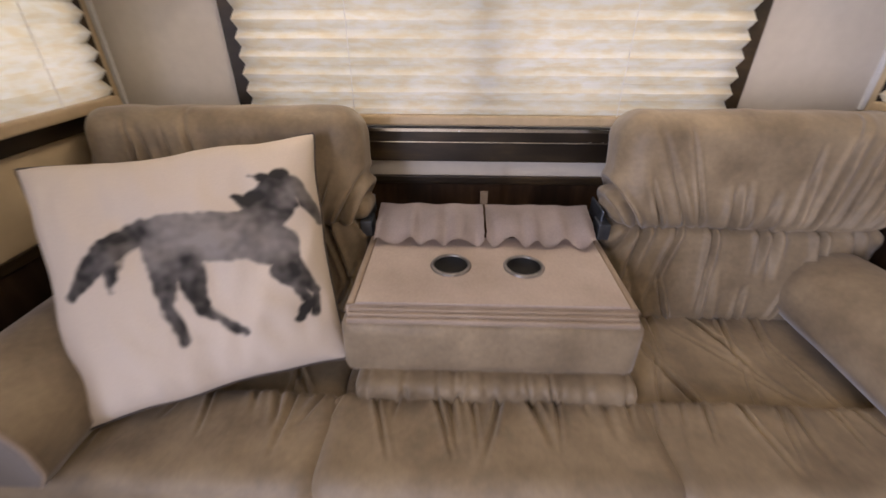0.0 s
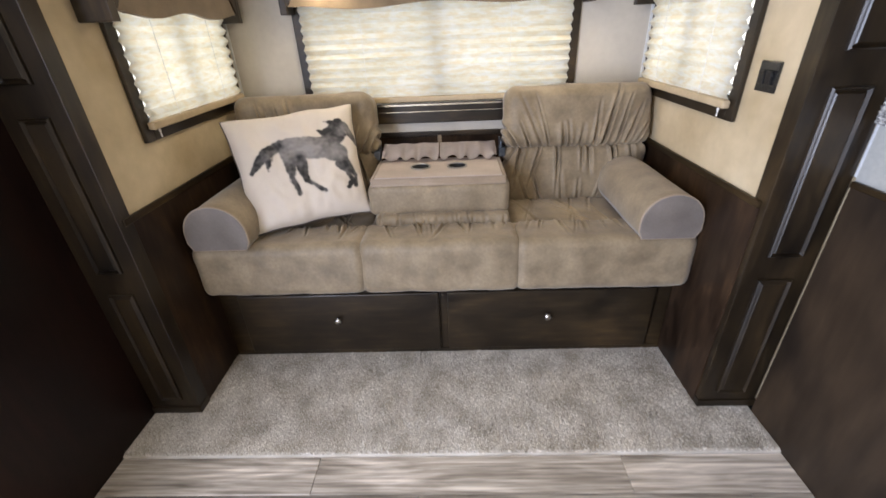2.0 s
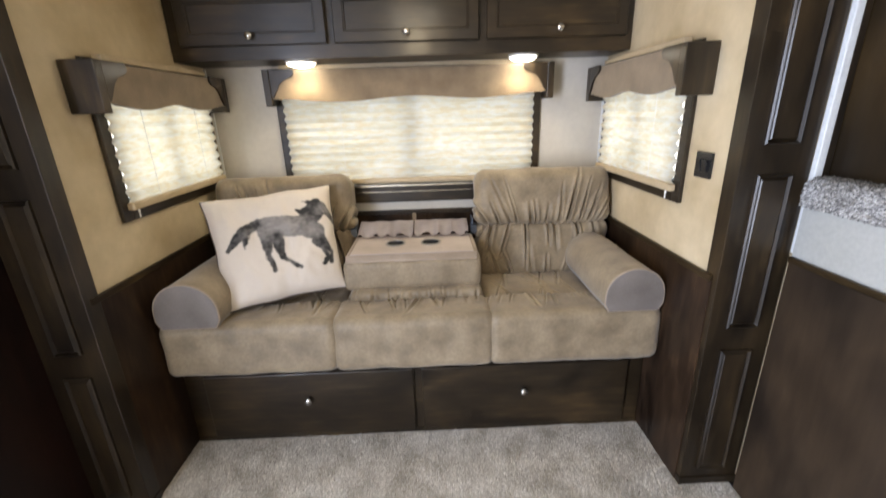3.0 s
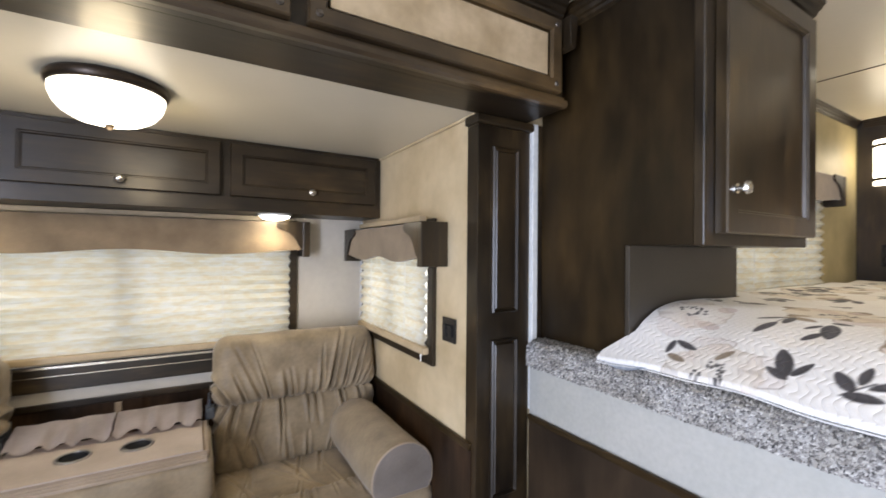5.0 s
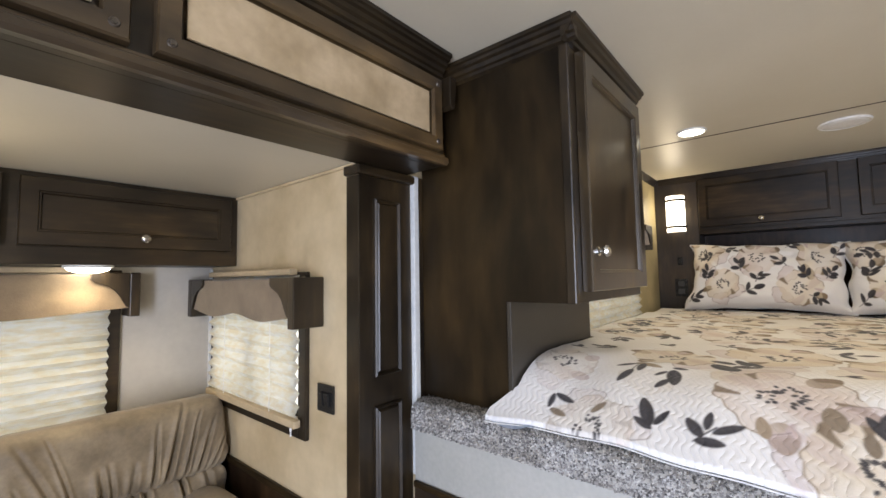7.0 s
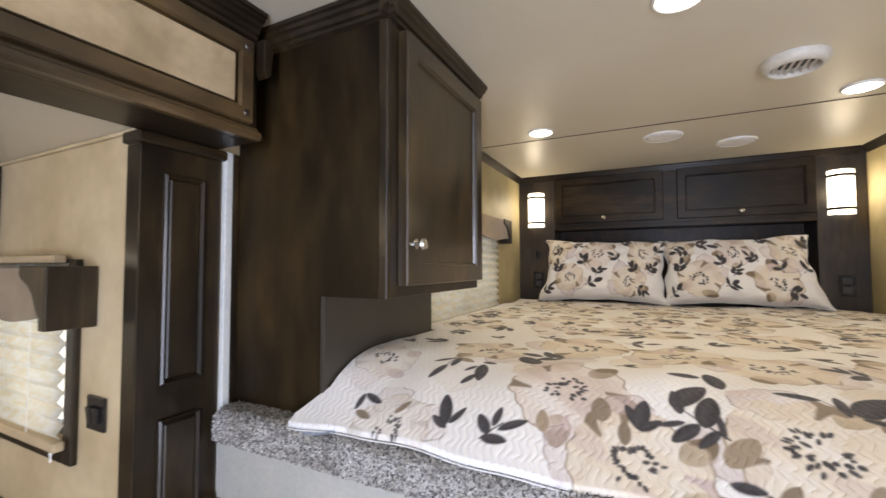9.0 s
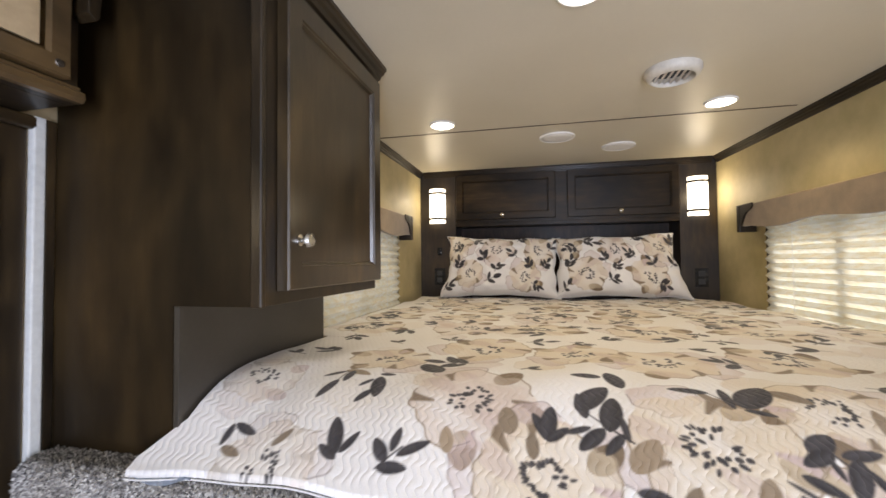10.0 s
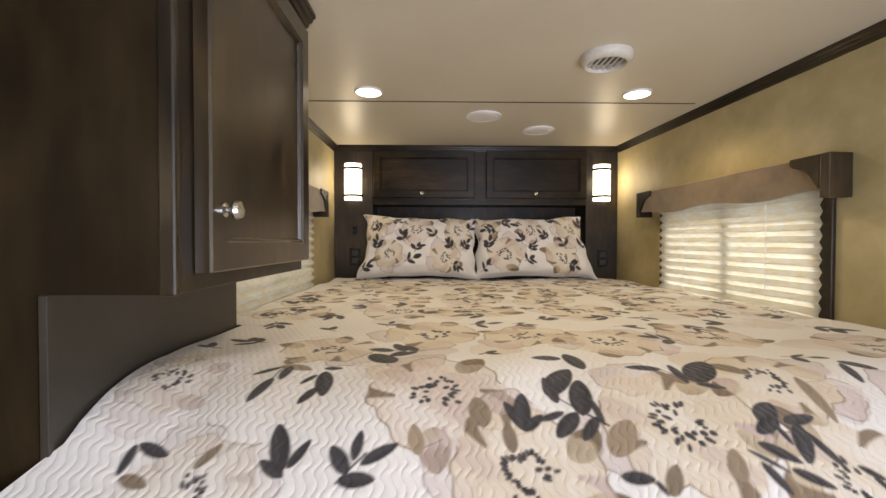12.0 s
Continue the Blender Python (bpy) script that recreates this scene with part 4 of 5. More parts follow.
    for k, (a, b) in enumerate(((-0.252, -0.002), (0.003, 0.250))):
        bm = bmesh.new()
        g = []
        for i in range(41):
            row = []
            for j in range(11):
                u, v = i / 40, j / 10
                x = a + (b - a) * u
                wave = 0.011 * math.sin(u * 26 + 2.2 * k + 2 * noise.noise((u * 5, k, 0))) * (1 - v) ** 0.7 + 0.005 * noise.noise((x * 22, v * 3, k))
                row.append(bm.verts.new((x + 0.003 * noise.noise((x * 30, v * 8, 2)), 0.372 + 0.020 * noise.noise((x * 25, 0, k + 3)) * (1 - v) + 0.125 * v, 0.752 + z + 0.036 * v ** 1.3 + wave * 0.8 + 0.008 * math.sin(v * 3.1))))
            g.append(row)
        for i in range(40):
            for j in range(10):
                bm.faces.new((g[i][j], g[i + 1][j], g[i + 1][j + 1], g[i][j + 1]))
        bmesh.ops.solidify(bm, geom=list(bm.faces), thickness=0.003)
        part("gathered_flap", bm, LINING, console, "gathered pinkish grey lining cloth", True)
    for side in (-1, 1):
        part("hinge", boxes((side * 0.262, side * 0.290, 0.42, 0.47, 0.735 + z, 0.775 + z), (side * 0.270, side * 0.276, 0.44, 0.53, 0.755 + z, 0.80 + z), bevel=0.003), HINGE, console, "blue-grey steel hinge")
    part("strap", boxes((-0.008, 0.010, 0.500, 0.506, 0.74 + z, 0.82 + z), bevel=0.001), TAN, console, "narrow tan strap")
    return s


LEATHER_GREY = surface("grey_brown_leather", (0.14, 0.118, 0.100), (0.21, 0.182, 0.16), 9, 0.6, 0.1, 0.25, 190, sheen=0.25)
LID = surface("pale_rose_taupe_leather", (0.43, 0.36, 0.31), (0.54, 0.465, 0.415), 9, 0.55, 0.1, 0.15, 190)
CUP = surface("black_cup", (0.006, 0.006, 0.006), (0.010, 0.010, 0.010), 60, 0.7, 0.05, 0.0, 90)
HINGE = surface("blue_grey_steel", (0.10, 0.12, 0.15), (0.16, 0.18, 0.22), 30, 0.35, 0.08, 0.0, 90, metal=0.8)
sofa()


def tube(points, r, closed=False, n=6):
    """A round cord through points."""
    bm = bmesh.new()
    rings = []
    k = len(points)
    for q, p in enumerate(points):
        a, b = points[(q - 1) % k if closed else max(0, q - 1)], points[(q + 1) % k if closed else min(k - 1, q + 1)]
        d = (b - a).normalized()
        o = d.orthogonal().normalized() if not rings else (prev - d * prev.dot(d)).normalized()
        prev = o
        w = d.cross(o)
        rings.append([bm.verts.new(p + r * (o * math.cos(t) + w * math.sin(t))) for t in (2 * math.pi * m / n for m in range(n))])
    for a, b in zip(rings, rings[1:] + ([rings[0]] if closed else [])):
        for m in range(n):
            bm.faces.new((a[m], a[(m + 1) % n], b[(m + 1) % n], b[m]))
    return bm


# ---- printed cloth ----
def blend(col, idx, alpha, rgb):
    col[idx] = col[idx] * (1 - alpha[:, None]) + np.array(rgb) * alpha[:, None]


def near(P, c, r):
    return np.nonzero((np.abs(P[:, 0] - c[0]) < r) & (np.abs(P[:, 1] - c[1]) < r))[0]


def soft_edge(d, w):
    return np.clip(0.5 - d / w, 0, 1)


DARK, BEIGE, MAUVE, TAUPE_INK, COTTON = (0.030, 0.027, 0.031), (0.64, 0.52, 0.37), (0.56, 0.455, 0.44), (0.215, 0.158, 0.102), (0.81, 0.80, 0.795)

BROWN_INK = (0.285, 0.222, 0.155)


def paint_leaf(P, col, c, ang, length, width, rng, ink=DARK):
    idx = near(P, c, length)
    if not len(idx):
        return
    d = P[idx] - np.array(c)
    u, v = d[:, 0] * math.cos(ang) + d[:, 1] * math.sin(ang), -d[:, 0] * math.sin(ang) + d[:, 1] * math.cos(ang)
    t = np.clip(u / (length * 0.5), -1, 1)
    half = width * 0.52 * (1 - t * t) ** 0.62 * (1 - 0.12 * t)
    a = soft_edge(np.abs(v) - half, 0.004) * (np.abs(u) < length * 0.5)
    tone = 0.75 + 0.5 * rng.rand()
    shade_ = np.array(ink) * tone
    blend(col, idx, a, shade_)
    blend(col, idx, a * soft_edge(np.abs(v - half * 0.3) - half * 0.3, half.max() * 0.9 + 1e-4) * 0.16, (0.20, 0.19, 0.21)) if ink is DARK else None


def paint_sprig(P, col, c, ang, size, rng, leaves=4):
    stem = size * 0.9
    for k in range(14):
        q = np.array(c) + stem * (k / 13 - 0.5) * np.array((math.cos(ang), math.sin(ang)))
        idx = near(P, q, 0.004 + size * 0.05)
        if len(idx):
            blend(col, idx, soft_edge(np.hypot(*(P[idx] - q).T) - 0.0022, 0.004) * 0.9, DARK)
    for k in range(leaves):
        s = (k // 2 + 0.6) / (leaves / 2 + 0.3) - 0.5
        side = 1 if k % 2 else -1
        a = ang + side * (0.75 + 0.3 * rng.rand())
        if k == leaves - 1:
            a = ang + 0.2 * (rng.rand() - 0.5)
        ln = size * (0.62 + 0.2 * rng.rand())
        base = np.array(c) + stem * s * np.array((math.cos(ang), math.sin(ang)))
        paint_leaf(P, col, base + 0.55 * ln * np.array((math.cos(a), math.sin(a))), a, ln, ln * (0.40 + 0.10 * rng.rand()), rng)


def paint_petal(P, col, c, ang, R, rng, tint, strength, rimmed=0.9):
    """A broad petal with a scalloped rim, washed like watercolour, its edge line darker."""
    q = np.array(c) + 0.52 * R * np.array((math.cos(ang), math.sin(ang)))
    idx = near(P, q, R * 0.85)
    if not len(idx):
        return
    d = P[idx] - q
    u, v = d[:, 0] * math.cos(ang) + d[:, 1] * math.sin(ang), -d[:, 0] * math.sin(ang) + d[:, 1] * math.cos(ang)
    th, rot = np.arctan2(v, u), 6 * rng.rand()
    rim = R * 0.50 * (1 + 0.10 * np.cos(3 * th + rot) + 0.06 * np.cos(7 * th + 2 * rot) + 0.10 * np.cos(th))
    e = np.hypot(u, v * 0.82) - rim
    wash = np.clip(0.70 + 0.22 * np.sin(40 * d[:, 0] + rot) * np.sin(34 * d[:, 1] - rot) + 0.25 * u / R, 0.25, 1)
    blend(col, idx, soft_edge(e, 0.005) * wash * strength, tint)
    blend(col, idx, soft_edge(np.abs(e + 0.001) - 0.0009, 0.0025) * rimmed * (np.sin(2 * th + rot) > -0.6), np.array(tint) * 0.45)


def paint_flower(P, col, c, R, rng, ink=1.0):
    """A full bloom: taupe leaves and a mauve wash behind, a lobed cream head with a broken outline, a ring of dark stamens."""
    rot = 6.28 * rng.rand()
    for k in range(5):
        a = rot + 1.256 * k + 0.5 * rng.rand()
        if k < 2 + int(rng.randint(2)):
            paint_leaf(P, col, np.array(c) + 0.92 * R * np.array((math.cos(a), math.sin(a))), a + 1.1 * (rng.rand() - 0.3), R * (0.52 + 0.2 * rng.rand()), R * 0.40, rng, TAUPE_INK if ink > 0.5 else (0.68, 0.60, 0.59))
        elif k < 4:
            paint_petal(P, col, np.array(c) + 0.50 * R * np.array((math.cos(a), math.sin(a))), a, R * 0.78, rng, MAUVE, 0.85 * ink)
    idx = near(P, c, R * 1.35)
    if len(idx):
        d = P[idx] - np.array(c)
        th, r = np.arctan2(d[:, 1], d[:, 0]), np.hypot(d[:, 0], d[:, 1])
        rim = R * (0.90 + 0.10 * np.abs(np.cos(2.5 * th + rot)) ** 0.6 + 0.045 * np.cos(7 * th + 2 * rot) + 0.02 * np.cos(17 * th))
        e = r - rim
        body = soft_edge(e, 0.005)
        patchy = np.sin(31 * d[:, 0] + rot) * np.sin(27 * d[:, 1] - rot) + 0.6 * np.sin(63 * d[:, 0] - 51 * d[:, 1] + rot)
        tint = np.array((0.685, 0.585, 0.435)) if rng.rand() < 0.75 else np.array((0.66, 0.565, 0.49))
        blend(col, idx, body * np.clip(0.78 + 0.24 * patchy, 0.25, 1) * ink, tint)
        blend(col, idx, body * soft_edge(0.75 - patchy, 0.25) * 0.55 * ink, MAUVE)
        for k in range(4):
            w0 = rot + 1.6 * k + rng.rand()
            dt = (th - w0 + math.pi) % (2 * math.pi) - math.pi
            fold = np.abs(dt + 0.4 * (r / R - 0.8)) - 0.05 - 0.22 * (r / R - 0.60)
            blend(col, idx, body * soft_edge(fold * r, 0.006) * (r > 0.60 * R) * (0.95 if ink > 0.5 else 0.3), TAUPE_INK if k else MAUVE)
        blend(col, idx, soft_edge(np.abs(e + 0.0015) - 0.0016, 0.003) * (0.95 if ink > 0.5 else 0.4) * (np.sin(2 * th + rot) + 0.6 * np.sin(5 * th) > -0.25), (0.30, 0.235, 0.165))
    gap = 6.28 * rng.rand()
    for k in range(30):
        a = gap + 5.4 * k / 30
        rr = R * (0.15 + 0.22 * rng.rand())
        q = np.array(c) + rr * np.array((math.cos(a), math.sin(a)))
        paint_leaf(P, col, q, a + 0.5 * (rng.rand() - 0.5), R * (0.07 + 0.07 * rng.rand()), R * (0.045 + 0.035 * rng.rand()), rng)


def colour_layer(me, col):
    at = me.color_attributes.new("print", "FLOAT_COLOR", "POINT")
    at.data.foreach_set("color", np.concatenate([col, np.ones((len(col), 1))], 1).astype(np.float32).ravel())


def grid_mesh(name, V, rows, cols):
    k = (np.arange(rows - 1)[:, None] * cols + np.arange(cols - 1)[None, :]).ravel()
    f = np.stack([k, k + cols, k + cols + 1, k + 1], 1)
    me = bpy.data.meshes.new(name)
    me.from_pydata(V.tolist(), [], f.tolist())
    me.shade_smooth()
    return me


# ---- bed ----
def bed():
    mattress = thing("mattress", pose(2.2, -1.47, 1.046), "mattress under the floral quilt on the platform", "mattress")
    bm = soft_block(1.72, 1.62, 0.135, 0.05, (12, 12, 4))
    bm.transform(pose(0.02, 0, 0.0685))
    part("body", bm, WHITE, mattress, "", True)
    rng = np.random.RandomState(11)
    xs = np.concatenate([np.linspace(1.108, 1.80, 340), np.linspace(1.803, 3.17, 260)])
    vs = np.linspace(0, 1, 820)
    north = np.where(xs < 1.74, -0.590 - 0.050 * np.clip((xs - 1.13) / 0.06, 0, 1), -0.560)
    south = -2.335 - 0.0524 * np.clip(3.2 - xs, 0, 2)
    Y = north[:, None] + vs[None, :] * (south - north)[:, None]
    X = np.repeat(xs[:, None], len(vs), 1)
    s = np.clip((X - 1.108) / 0.31, 0, 1)
    Z = 1.090 + 0.124 * np.sin(s * math.pi / 2)
    Z += 0.004 * np.sin(X * 6.1 + 1.0) * np.sin(Y * 5.3) + 0.003 * np.sin(X * 14 + Y * 9) + 0.0022 * np.sin(Y * 31 + 3 * np.sin(X * 9))
    edge_n = np.clip((north[:, None] - Y) / 0.14, 0, 1)
    Z += 0.016 * (1 - edge_n) * np.clip((1.42 - X) / 0.15, 0, 1) * np.clip((X - 1.12) / 0.10, 0, 1)
    Z -= 0.05 * (1 - np.clip((Y - south[:, None]) / 0.06, 0, 1)) ** 2
    X = X + 0.006 * np.sin(Y * 13) * (1 - s)
    Z[0] -= 0.010
    V = np.stack([X, Y, Z], 2).reshape(-1, 3)
    P = np.stack([X, Y], 2).reshape(-1, 2)
    P[:, 0] = (1.42 + (P[:, 0] - 1.42) * np.where(P[:, 0] < 1.42, 1.15, 1.0))
    col = np.tile(np.array(COTTON), (len(P), 1))
    fix = lambda p: (1.42 + (p[0] - 1.42) * (1.15 if p[0] < 1.42 else 1.0), p[1])
    for k in range(90):
        c = np.array((1.12 + 2.0 * rng.rand(), -0.62 - 1.7 * rng.rand()))
        paint_petal(P, col, fix(c), 6.28 * rng.rand(), 0.07 + 0.07 * rng.rand(), rng, (BEIGE, (0.70, 0.62, 0.50), MAUVE)[k % 3], 0.30 if c[0] > 1.6 or c[1] > -1.0 else 0.5, 0.25)
    flowers = [((1.285, -1.180), 0.120), ((1.228, -1.565), 0.130), ((1.158, -1.310), 0.115), ((1.315, -1.775), 0.105), ((1.315, -0.715), 0.085), ((1.62, -1.17), 0.12), ((1.58, -1.40), 0.11), ((1.475, -0.95), 0.10), ((1.52, -1.57), 0.11), ((1.125, -0.845), 0.095), ((1.14, -1.78), 0.11), ((1.60, -1.85), 0.12)]
    for gx in range(5):
        for gy in range(6):
            flowers.append(((1.88 + gx * 0.28 + 0.10 * rng.rand(), -0.70 - gy * 0.30 - 0.12 * rng.rand()), 0.11 + 0.03 * rng.rand()))
    flowers += [((1.22, -2.07), 0.12), ((1.47, -2.15), 0.12)]
    for c, R in flowers:
        paint_flower(P, col, fix(c), R, rng, 0.35 if c[1] > -1.0 and c[0] < 1.40 else 0.56 if c[0] > 1.65 else 0.80)
    near_leaves = [(1.321, -0.887, 1.266, -0.868, 0.42), (1.364, -0.887, 1.341, -0.846, 0.42), (1.364, -0.905, 1.320, -0.902, 0.50), (1.296, -0.972, 1.262, -0.952, 0.50), (1.343, -0.976, 1.278, -0.987, 0.55), (1.332, -0.962, 1.308, -0.942, 0.40), (1.356, -0.973, 1.359, -1.001, 0.60), (1.192, -0.739, 1.157, -0.739, 0.45), (1.195, -0.745, 1.182, -0.790, 0.50), (1.158, -0.962, 1.221, -0.937, 0.50), (1.162, -0.971, 1.195, -0.991, 0.48), (1.151, -0.963, 1.168, -0.931, 0.60), (1.152, -1.054, 1.184, -1.027, 0.65), (1.168, -1.061, 1.204, -1.066, 0.50), (1.162, -1.074, 1.190, -1.120, 0.42), (1.142, -1.047, 1.144, -1.092, 0.60)]
    middle_leaves = [(1.221, -1.319, 1.264, -1.292, 0.50), (1.223, -1.313, 1.283, -1.324, 0.55), (1.221, -1.317, 1.247, -1.349, 0.50), (1.288, -1.369, 1.352, -1.426, 0.60), (1.273, -1.381, 1.324, -1.372, 0.50), (1.248, -1.417, 1.320, -1.433, 0.62), (1.250, -1.407, 1.214, -1.367, 0.62), (1.253, -1.385, 1.239, -1.345, 0.40), (1.239, -1.436, 1.208, -1.406, 0.55), (1.274, -1.439, 1.228, -1.444, 0.30), (1.392, -1.421, 1.387, -1.367, 0.50), (1.413, -1.439, 1.357, -1.456, 0.70), (1.313, -1.646, 1.384, -1.697, 0.80), (1.307, -1.643, 1.290, -1.680, 0.40), (1.371, -1.626, 1.312, -1.628, 0.35), (1.356, -1.600, 1.356, -1.537, 0.40)]
    far_leaves = [(1.225, -1.691, 1.256, -1.731, 0.80), (1.225, -1.731, 1.235, -1.782, 0.50), (1.228, -1.718, 1.205, -1.673, 0.60), (1.216, -1.710, 1.190, -1.712, 0.40), (1.221, -1.747, 1.165, -1.715, 0.50), (1.210, -1.750, 1.163, -1.766, 0.35), (1.189, -1.662, 1.165, -1.703, 0.50), (1.163, -1.647, 1.129, -1.659, 0.45), (1.181, -1.639, 1.153, -1.675, 0.20), (1.154, -1.684, 1.136, -1.725, 0.45), (1.154, -1.441, 1.147, -1.480, 0.60), (1.143, -1.484, 1.129, -1.490, 0.50), (1.362, -1.950, 1.343, -2.005, 0.50), (1.354, -1.947, 1.299, -1.932, 0.40), (1.164, -1.789, 1.150, -1.810, 0.50), (1.441, -1.049, 1.378, -1.098, 0.80)]
    brown_leaves = [(1.182, -1.442, 1.230, -1.485, 0.90), (1.181, -1.152, 1.220, -1.144, 0.75), (1.189, -1.292, 1.228, -1.290, 0.70), (1.224, -1.252, 1.271, -1.245, 0.95), (1.367, -1.699, 1.328, -1.749, 0.70), (1.356, -1.582, 1.310, -1.623, 0.40), (1.145, -1.602, 1.182, -1.617, 0.85), (1.318, -1.828, 1.225, -1.814, 0.30), (1.128, -1.496, 1.162, -1.521, 0.70), (1.163, -0.841, 1.190, -0.864, 0.60), (1.153, -0.747, 1.144, -0.784, 0.70), (1.371, -0.887, 1.350, -0.946, 0.60)]
    for rows, ink in ((brown_leaves, BROWN_INK), (near_leaves, DARK), (middle_leaves, DARK), (far_leaves, DARK)):
        for x0, y0, x1, y1, slim in rows:
            p, q = np.array(fix((x0, y0))), np.array(fix((x1, y1)))
            d = q - p
            ln = float(np.hypot(*d)) + 0.006
            paint_leaf(P, col, (p + q) / 2, math.atan2(d[1], d[0]), ln, ln * slim * (0.60 if ink is BROWN_INK else 0.68), rng, ink)
    for (x0, y0), (x1, y1) in (((1.364, -0.893), (1.300, -0.883)), ((1.150, -0.966), (1.175, -0.957)), ((1.140, -1.042), (1.175, -1.078)), ((1.246, -1.425), (1.290, -1.375)), ((1.246, -1.425), (1.225, -1.450)), ((1.31, -1.650), (1.356, -1.600)), ((1.230, -1.715), (1.190, -1.745))):
        for k in range(26):
            w = np.array(fix((x0 + (x1 - x0) * k / 25, y0 + (y1 - y0) * k / 25)))
            idx = near(P, w, 0.006)
            blend(col, idx, soft_edge(np.hypot(*(P[idx] - w).T) - 0.0016, 0.003) * 0.9, DARK)
    sprigs = [((1.54, -0.76), 1.2, 0.085, 4), ((1.485, -0.69), 1.4, 0.06, 2), ((1.47, -1.12), 1.5, 0.085, 5), ((1.43, -1.28), -0.9, 0.045, 2), ((1.24, -2.12), 1.1, 0.08, 5), ((1.40, -1.90), -2.0, 0.06, 3), ((1.55, -1.72), 1.4, 0.075, 4)]
    for gx in range(12):
        for gy in range(9):
            sprigs.append(((1.68 + gx * 0.125 + 0.08 * rng.rand(), -0.64 - gy * 0.19 - 0.12 * rng.rand()), 6.28 * rng.rand(), 0.055 + 0.03 * rng.rand(), int(rng.randint(2, 5))))
    for c, a, size, n in sprigs:
        paint_sprig(P, col, fix(c), a, size * 0.88, rng, n)
    n_cols = len(vs)
    hem = V[:n_cols].copy()
    hem[:, 0] += 0.012
    hem[:, 2] = 1.0815
    V = np.concatenate([hem, V])
    col = np.concatenate([np.tile(np.array((0.42, 0.47, 0.56)), (n_cols, 1)), col])
    me = grid_mesh("quilt", V - np.array((2.2, -1.47, 1.08)), len(xs) + 1, n_cols)
    colour_layer(me, col)
    q = thing("quilt", pose(2.2, -1.47, 1.08), "white quilted bedspread printed with beige flowers and dark leaves", "quilt")
    part("cover", me, QUILT, q)
    fold = bmesh.new()
    top, low = [], []
    for k in range(15):
        u = k / 14
        y = 0.872 - 0.125 * u
        gape = 0.017 * math.sin(math.pi * min(1.0, 0.12 + u)) ** 0.7
        top.append(fold.verts.new((-1.088 - 0.003 * u, y, 0.010 - 0.004 * u)))
        low.append(fold.verts.new((-1.097 - 0.006 * math.sin(3 * u), y - 0.004, 0.009 - 0.004 * u - gape)))
    for k in range(14):
        fold.faces.new((top[k], top[k + 1], low[k + 1], low[k]))
    bmesh.ops.solidify(fold, geom=list(fold.faces), thickness=0.003)
    part("folded_corner", fold, UNDERSIDE, q, "pale blue underside of the turned corner", True)
    line = V[n_cols:2 * n_cols:6] - np.array((2.2, -1.47, 1.08))
    part("binding", tube([Vector(p) + Vector((-0.001, 0, -0.003)) for p in line], 0.0018), BINDING, q, "narrow stitched cotton binding", True)


BRONZE_CORD = surface("dark_cord", (0.06, 0.05, 0.042), (0.12, 0.10, 0.085), 60, 0.8, 0.05, 0.2, 300)
UNDERSIDE = surface("pale_blue_lining", (0.34, 0.40, 0.50), (0.60, 0.64, 0.70), 40, 0.85, 0.05, 0.2, 300)
BINDING = surface("white_binding", (0.66, 0.66, 0.66), (0.76, 0.75, 0.73), 30, 0.85, 0.05, 0.2, 300)
bed()


